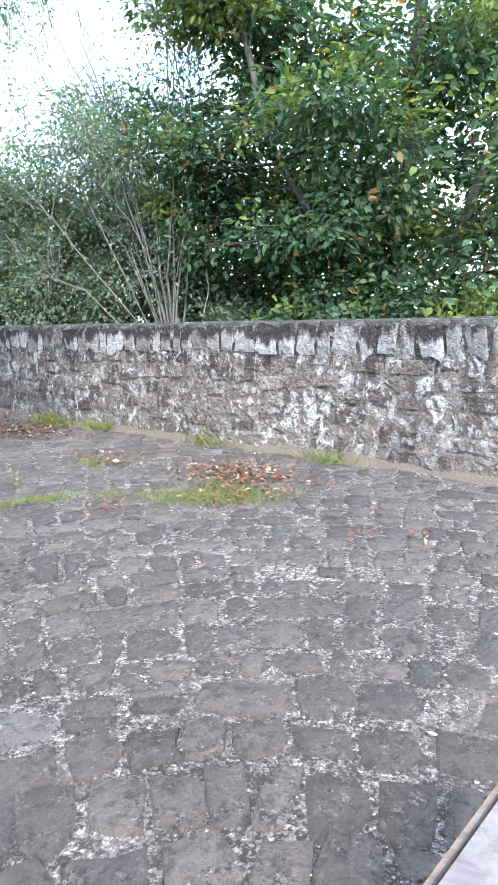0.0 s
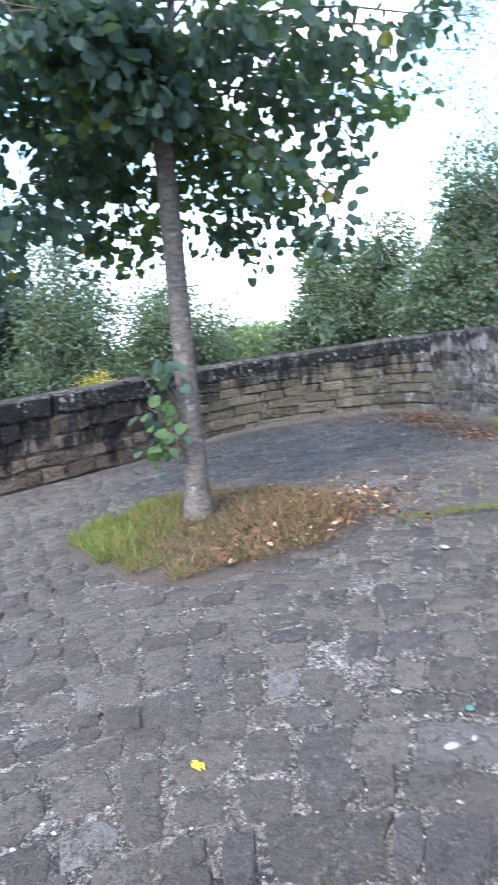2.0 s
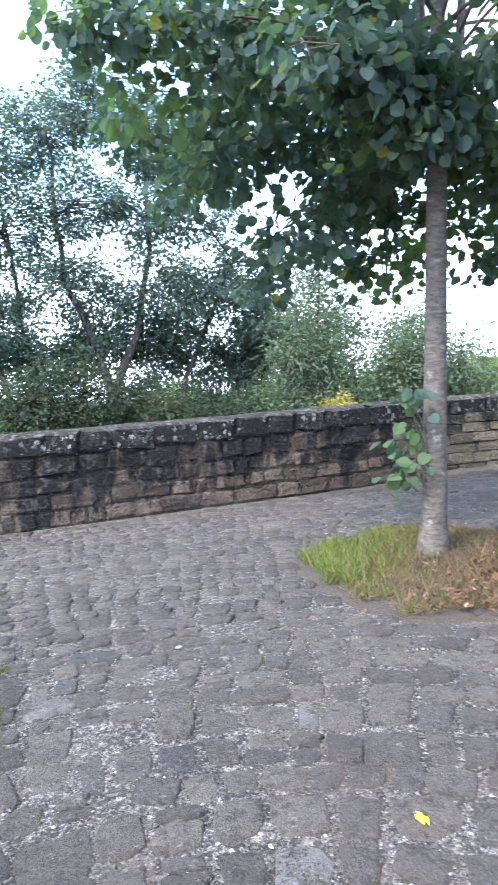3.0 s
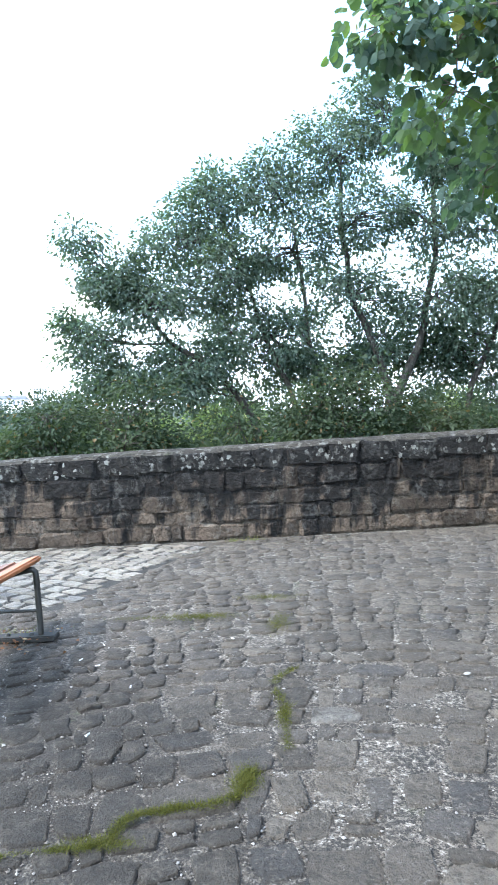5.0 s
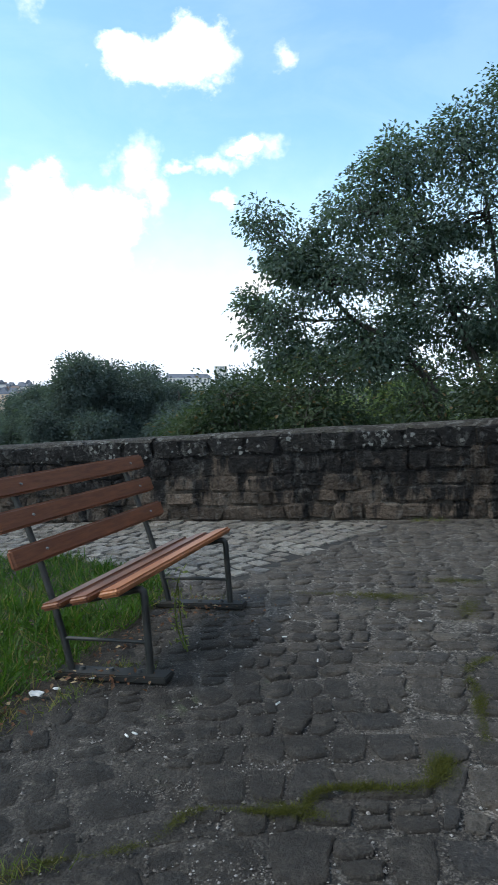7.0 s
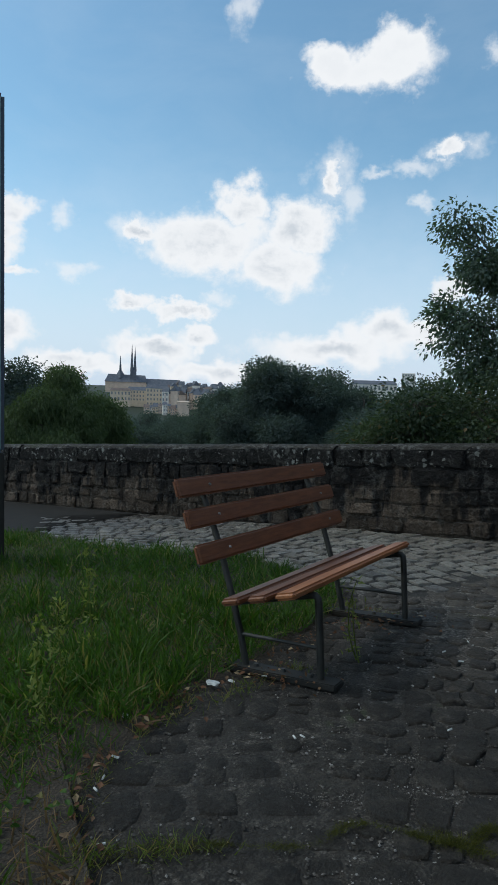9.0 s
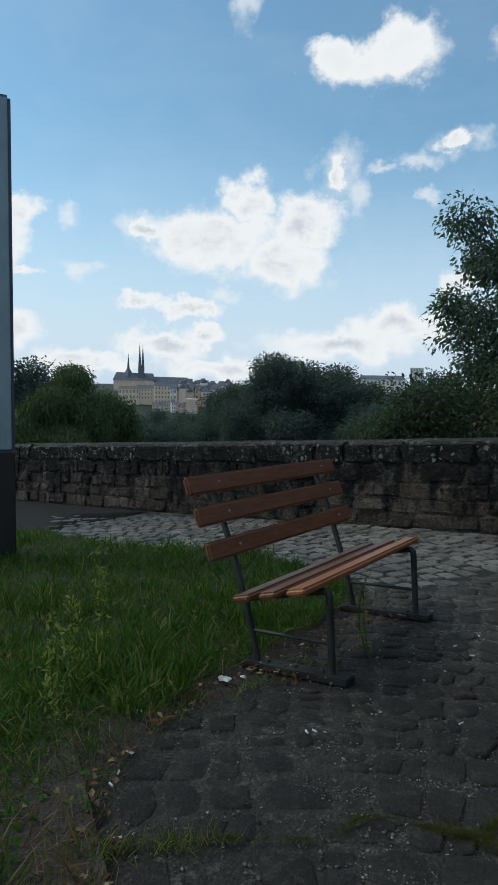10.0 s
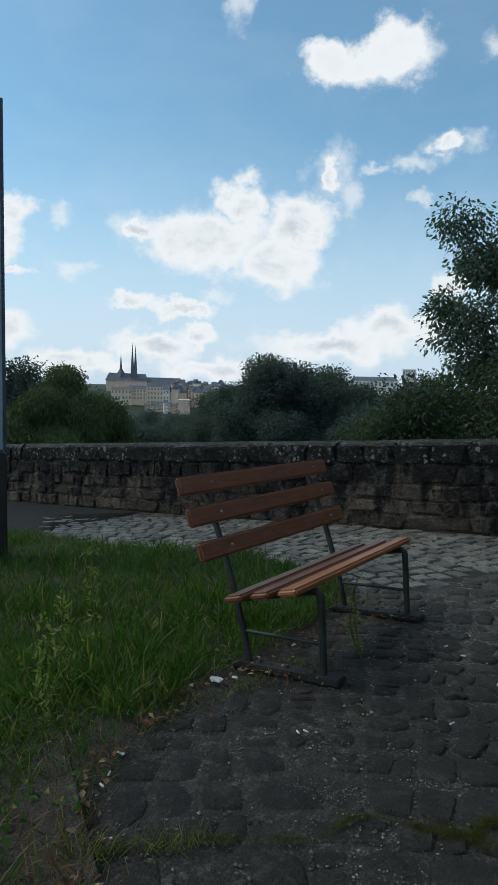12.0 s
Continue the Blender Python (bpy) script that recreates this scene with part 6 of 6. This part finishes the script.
def break_up(s, rng):
    """Towards the bench many setts are cracked in two, shifted and turned."""
    rough = np.clip((0.9 - s[:, 0]) / 1.2, 0, 1) * np.clip((s[:, 1] - 1.2) / 1.0, 0, 1)
    out = []
    for (x, y, turn, w, h), f in zip(s, rough):
        turn += rng.normal(0, 0.03 + 0.10 * f)
        w, h = w * rng.uniform(1 - 0.22 * f, 1 + 0.12 * f), h * rng.uniform(1 - 0.22 * f, 1 + 0.12 * f)
        if rng.uniform() < 0.05 + 0.30 * f:
            cut, gap = rng.uniform(0.35, 0.65), 0.012
            for lo, hi in ((0, cut), (cut, 1)):
                mid, part_ = (lo + hi) / 2 - 0.5, hi - lo
                if w > h:
                    out.append((x + w * mid * math.cos(turn), y + w * mid * math.sin(turn), turn + rng.normal(0, 0.06), w * part_ - gap, h * rng.uniform(0.85, 1)))
                else:
                    out.append((x - h * mid * math.sin(turn), y + h * mid * math.cos(turn), turn + rng.normal(0, 0.06), w * rng.uniform(0.85, 1), h * part_ - gap))
        else:
            out.append((x, y, turn, w, h))
    return np.array(out)


# setts trodden down and half buried in dirt beside the lawn
SUNK = [(-1.75, 1.05), (-0.9, 0.9), (-0.35, 1.1), (-0.75, 1.75), (-1.15, 2.1), (-1.2, 2.9), (-1.6, 3.3), (-2.3, 3.2), (-2.3, 1.9)]


def lay(owner, places, near, limit, mat, mat_joined, rng, height, name, label):
    """The nearest blocks as pieces of their own, the others joined."""
    up = Vector((-GX, -GY, 1)).normalized()
    q = Vector((0, 0, 1)).rotation_difference(up).to_matrix().to_4x4()
    kinds = [block(rng, 0.03, 0.0, 0.03, 0.97) if name == "cobble" else block(rng) for _ in range(14)]
    shared = [mesh_np(name, v, f, mat, name != "cobble") for v, f in kinds]
    pale = mesh_np(name, *kinds[0], M_PALE_SETT, True)
    spots = [int(np.argmin(np.hypot(places[:, 0] - px, places[:, 1] - py))) for px, py in PALE_SETTS] if name == "sett" else []
    d = np.hypot(places[:, 0] - near[0], places[:, 1] - near[1])
    order = np.argsort(d)
    V, F, n = [], [], 0
    for rank, i in enumerate(order):
        x, y, turn, w, h = places[i]
        lift = rng.normal(-0.0016, 0.0034) + (0.004 if name == "cobble" else -0.0068 if inside(x, y, SUNK) else 0)
        far = name == "sett" and d[i] > 2.4
        lean = 0.010 if far or inside(x, y, SUNK) else 0.026
        lift -= 0.0045 if far else 0
        tilt = Matrix.Rotation(rng.normal(0, lean), 4, "X") @ Matrix.Rotation(rng.normal(0, lean), 4, "Y")
        m = Matrix.Translation((x, y, gz(x, y) + lift)) @ q @ Matrix.Rotation(turn + rng.normal(0, 0.04), 4, "Z") @ tilt @ Matrix.Diagonal((w, h, height, 1))
        k = int(rng.integers(14))
        if rank < limit:
            ob = new(name, pale if i in spots else shared[k])
            ob.parent = owner
            ob.matrix_basis = m
        else:
            a = np.array(m)
            V.append(kinds[k][0] @ a[:3, :3].T + a[:3, 3])
            F.append(kinds[k][1] + n)
            n += 25
    if V:
        ob = new("joined_" + name, mesh_np("joined_" + name, np.concatenate(V), np.concatenate(F), mat_joined, name != "cobble"))
        ob.parent = owner
        tagged(ob, label, kind="stuff")


def gravel_mat():
    def build(k, b):
        rnd = isle_random(k)
        c = k.mix(rnd, (0.026, 0.022, 0.018), (0.14, 0.122, 0.104))
        c = k.mix(k.ramp(k.math("FRACT", k.math("MULTIPLY", rnd, 31.0)), 0.76, 0.93), c, (0.28, 0.26, 0.235))
        c = k.mix(k.math("MULTIPLY", bench_shade(k), 0.12), c, (0.026, 0.0185, 0.0115))
        k.put(b.inputs["Base Color"], c)
        b.inputs["Roughness"].default_value = 0.9
    return material("gravel", build)


GRIT_SPOTS = [((-0.92, 2.22), 0.22, 0.10, 420, 30), ((-1.12, 2.05), 0.20, 0.08, 320, 40), ((-1.25, 1.98), 0.14, 0.07, 200, 20), ((-0.72, 2.42), 0.16, 0.09, 240, 60), ((-0.70, 1.72), 0.22, 0.12, 420, 20), ((-0.88, 1.66), 0.14, 0.10, 220, 0),
              ((-1.05, 2.45), 0.18, 0.06, 180, 45), ((-0.45, 1.85), 0.20, 0.10, 260, 10), ((-1.4, 2.3), 0.12, 0.06, 120, 30), ((-0.5, 2.9), 0.18, 0.10, 200, 70), ((-0.85, 3.4), 0.20, 0.10, 220, 40)]
# clusters of pale grit washed together beside the mossy crack
_rng = np.random.default_rng(88)
GRIT = np.concatenate([patch(c, a, b, n, _rng, t) for c, a, b, n, t in GRIT_SPOTS])


def gravel(setts, rng):
    """Loose chips and grit in the joints."""
    d = np.hypot(setts[:, 0], setts[:, 1])
    p = np.clip(2.2 / d, 0, 1) ** 1.5
    pick = setts[rng.choice(len(setts), 38000, p=p / p.sum())]
    n = len(pick)
    side, along = rng.integers(0, 4, n), rng.uniform(-0.55, 0.55, n)
    out = rng.uniform(0.46, 0.57, n)
    u = np.where(side == 0, out, np.where(side == 1, -out, along)) * pick[:, 3]
    v = np.where(side == 2, out, np.where(side == 3, -out, along)) * pick[:, 4]
    x = pick[:, 0] + u * np.cos(pick[:, 2]) - v * np.sin(pick[:, 2])
    y = pick[:, 1] + u * np.sin(pick[:, 2]) + v * np.cos(pick[:, 2])
    keep = np.array([noise.noise(Vector((a * 2.6, b * 2.6, 9.0))) for a, b in zip(x, y)]) > rng.uniform(-0.75, 0.35, n)
    for poly in (LAWN, BED, COBBLED):
        keep &= ~inside(x, y, poly)
    x, y = np.concatenate([x[keep], GRIT[:, 0]]), np.concatenate([y[keep], GRIT[:, 1]])
    n = len(x)
    r = 0.0030 + 0.0065 * rng.uniform(0, 1, n) ** 2.5
    r[-len(GRIT):] *= 0.6
    unit = np.array([(1, 0, 0), (0, 1, 0), (-1, 0, 0), (0, -1, 0), (0, 0, 0.7), (0, 0, -0.7)], float)
    t = rng.uniform(0, 6.3, n)
    w = unit[None] * rng.uniform(0.55, 1.35, (n, 6, 3)) * r[:, None, None]
    V = np.stack([x[:, None] + w[..., 0] * np.cos(t)[:, None] - w[..., 1] * np.sin(t)[:, None],
                  y[:, None] + w[..., 0] * np.sin(t)[:, None] + w[..., 1] * np.cos(t)[:, None],
                  (gz(x, y) - 0.0100 + r * 0.4)[:, None] + w[..., 2]], -1).reshape(-1, 3)
    tri = np.array([(0, 1, 4), (1, 2, 4), (2, 3, 4), (3, 0, 4), (1, 0, 5), (2, 1, 5), (3, 2, 5), (0, 3, 5)])
    F = (tri[None] + (np.arange(n) * 6)[:, None, None]).reshape(-1, 3)
    ob = new("gravel", mesh_np("gravel", V, F, gravel_mat(), False))
    tagged(ob, "loose grey and pale grit in the joints of the paving", "gravel", kind="stuff")


PALE_SETTS = [(0.90, 2.41), (1.46, 1.77), (0.03, 2.82), (1.53, 1.17), (0.67, 1.62)]     # a few bleached stones
M_PALE_SETT = sett_mat("bleached_sett", (0.105, 0.095, 0.083), (0.165, 0.150, 0.132), 0.85, lichen=0.85)


def pave():
    rng = np.random.default_rng(60)
    s = rings((0.03, -0.06), 0.190, 0.150, rng, 0.018)
    x, y = s[:, 0], s[:, 1]
    ang, r = np.arctan2(y - MID[1], x - MID[0]), np.hypot(x - MID[0], y - MID[1])
    keep = (r < rim(ang) - 0.10) & (x > -9) & (y > -6.5) & ((ang > _a.min()) & (ang < _a.max()) | (x < 2.0))
    for poly in (LAWN, BED, COBBLED, ASPHALT):
        keep &= ~inside(x, y, poly)
    keep &= rng.uniform(0, 1, len(s)) > 0.04
    s = break_up(s[keep], rng)
    lay(PAVEMENT, s, (0.4, 2.2), 300, M_SETT, M_SETT_FAR, rng, 0.015, "sett", "worn dark grey setts farther off")
    gravel(s, rng)
    c = arcs((-4.6, 1.2), 3.2, 6.6, 0.165, 0.21, radians(10), radians(165), rng, 0.034, 0.2)
    c = c[inside(c[:, 0], c[:, 1], COBBLED)]
    lay(COBBLES, c, (-2.5, 5.0), 300, M_COBBLE, M_COBBLE, rng, 0.024, "cobble", "pale granite cobbles farther off")


pave()


# ---- wall stones ----
def face_stones(key, courses, length, mats, joint, rough, chamfer, seed, cap_len, span, tall=0.20, depth=0.14, uneven=0.010, warp=0.02, cap_joint=0.016, meet=99.0):
    """Courses of stones on the inner face, and a row of upright coping stones over them."""
    run, ob = WALLS[key][0], WALL_OB[key]
    rng = np.random.default_rng(seed)
    body = stone_meshes("stone", 12, chamfer, rough, seed + 1, mats[0])
    mixed = stone_meshes("stone", 6, chamfer, rough, seed + 3, mats[2]) if len(mats) > 2 else body
    cap = stone_meshes("coping_stone", 8, chamfer * 0.8, rough, seed + 2, mats[1])
    lo, hi = span
    count = 0
    joined = []

    def place(s, w, z, h, mesh, name, proud):
        nonlocal count
        p, t = run.at(s)
        slope = GX * t[0] + GY * t[1]
        m = Matrix.Identity(4)
        inward = Vector((t[1], -t[0], 0))
        # local x along the wall (sheared with the slope), y into the wall, z up
        ax, ay = Vector((t[0], t[1], slope)), inward
        m.col[0] = (*(ax * (w - (joint if name == "stone" else cap_joint) * rng.uniform(0.6, 1.4))), 0)
        m.col[1] = (*(ay * depth), 0)
        m.col[2] = (0, 0, h - joint * rng.uniform(0.6, 1.4), 0)
        if name == "stone" and z > 0.12:
            z += warp * noise.noise(Vector((s * 1.9, z * 3.0, seed)))
        o = Vector((p[0], p[1], gz(p[0], p[1]) + z)) - inward * (0.012 + proud)
        m.translation = o
        if count < 300 and name == "stone" or name == "coping_stone":
            st = new(name, mesh)
            st.parent = ob
            st.matrix_parent_inverse = Matrix.Identity(4)
            st.matrix_basis = m
            if name == "stone":
                count += 1
        else:
            joined.append((mesh, np.array(m)))

    rows = []
    z = 0.0
    for h in courses:
        s = lo + rng.uniform(0, 0.15)
        while s < hi:
            w = length * rng.uniform(0.45, 1.65)
            rows.append((s + w / 2, w, z + h / 2, h))
            s += w
        z += h
    mid = (lo + hi) / 2
    rows.sort(key=lambda r: abs(r[0] - mid))
    for s, w, zz, h in rows:
        end = min(abs(s - meet) / 1.5, 1.0)      # stones of both kinds where two walls meet
        mesh = body[rng.integers(12)] if rng.uniform(0.35, 1) < end + 0.35 or len(mats) < 3 else mixed[rng.integers(6)]
        place(s, w, zz + rng.normal(0, rough * 0.05), h * rng.uniform(0.92, 1.06), mesh, "stone", rng.uniform(-uneven, uneven))
    s = lo
    while s < hi:
        w = cap_len * rng.uniform(0.6, 1.4)
        place(s + w / 2, w, z + tall / 2 - 0.01, tall * rng.uniform(0.94, 1.03), cap[rng.integers(8)], "coping_stone", rng.uniform(0.0, uneven * 1.4))
        s += w
    if joined:
        V, F, n = [], [], 0
        for mesh, a in joined:
            v = np.empty(len(mesh.vertices) * 3, np.float32)
            mesh.vertices.foreach_get("co", v)
            f = np.empty(len(mesh.loops), np.int32)
            mesh.loops.foreach_get("vertex_index", f)
            v = v.reshape(-1, 3) @ a[:3, :3].T + a[:3, 3]
            V.append(v)
            F.append(f.reshape(-1, 4) + n)
            n += len(v)
        far = new("joined_stones", mesh_np("joined_stones", np.concatenate(V), np.concatenate(F), mats[0]))
        far.parent = ob
        tagged(far, "rough sandstone blocks farther along the wall", kind="stuff")


face_stones("north", (0.185, 0.165, 0.18, 0.235), 0.29, (M_NORTH, M_NORTH_CAP), 0.024, 0.075, 0.08, 201, 0.40, (0.0, 16.0), 0.24, 0.085, 0.015, 0.040)
face_stones("corner", (0.10, 0.15, 0.13, 0.14, 0.13, 0.14), 0.36, (M_CORNER, M_NORTH_CAP, M_EAST), 0.010, 0.035, 0.05, 211, 0.30, (0.0, 4.6), 0.20, 0.055, 0.005, meet=0.0)
face_stones("east", (0.14, 0.12, 0.15, 0.11, 0.13, 0.12), 0.21, (M_EAST, M_EAST_CAP, M_CORNER), 0.016, 0.12, 0.08, 221, 0.17, (2.2, 12.6), 0.225, 0.045, 0.006, 0.09, 0.042, meet=WALLS["east"][0].length)
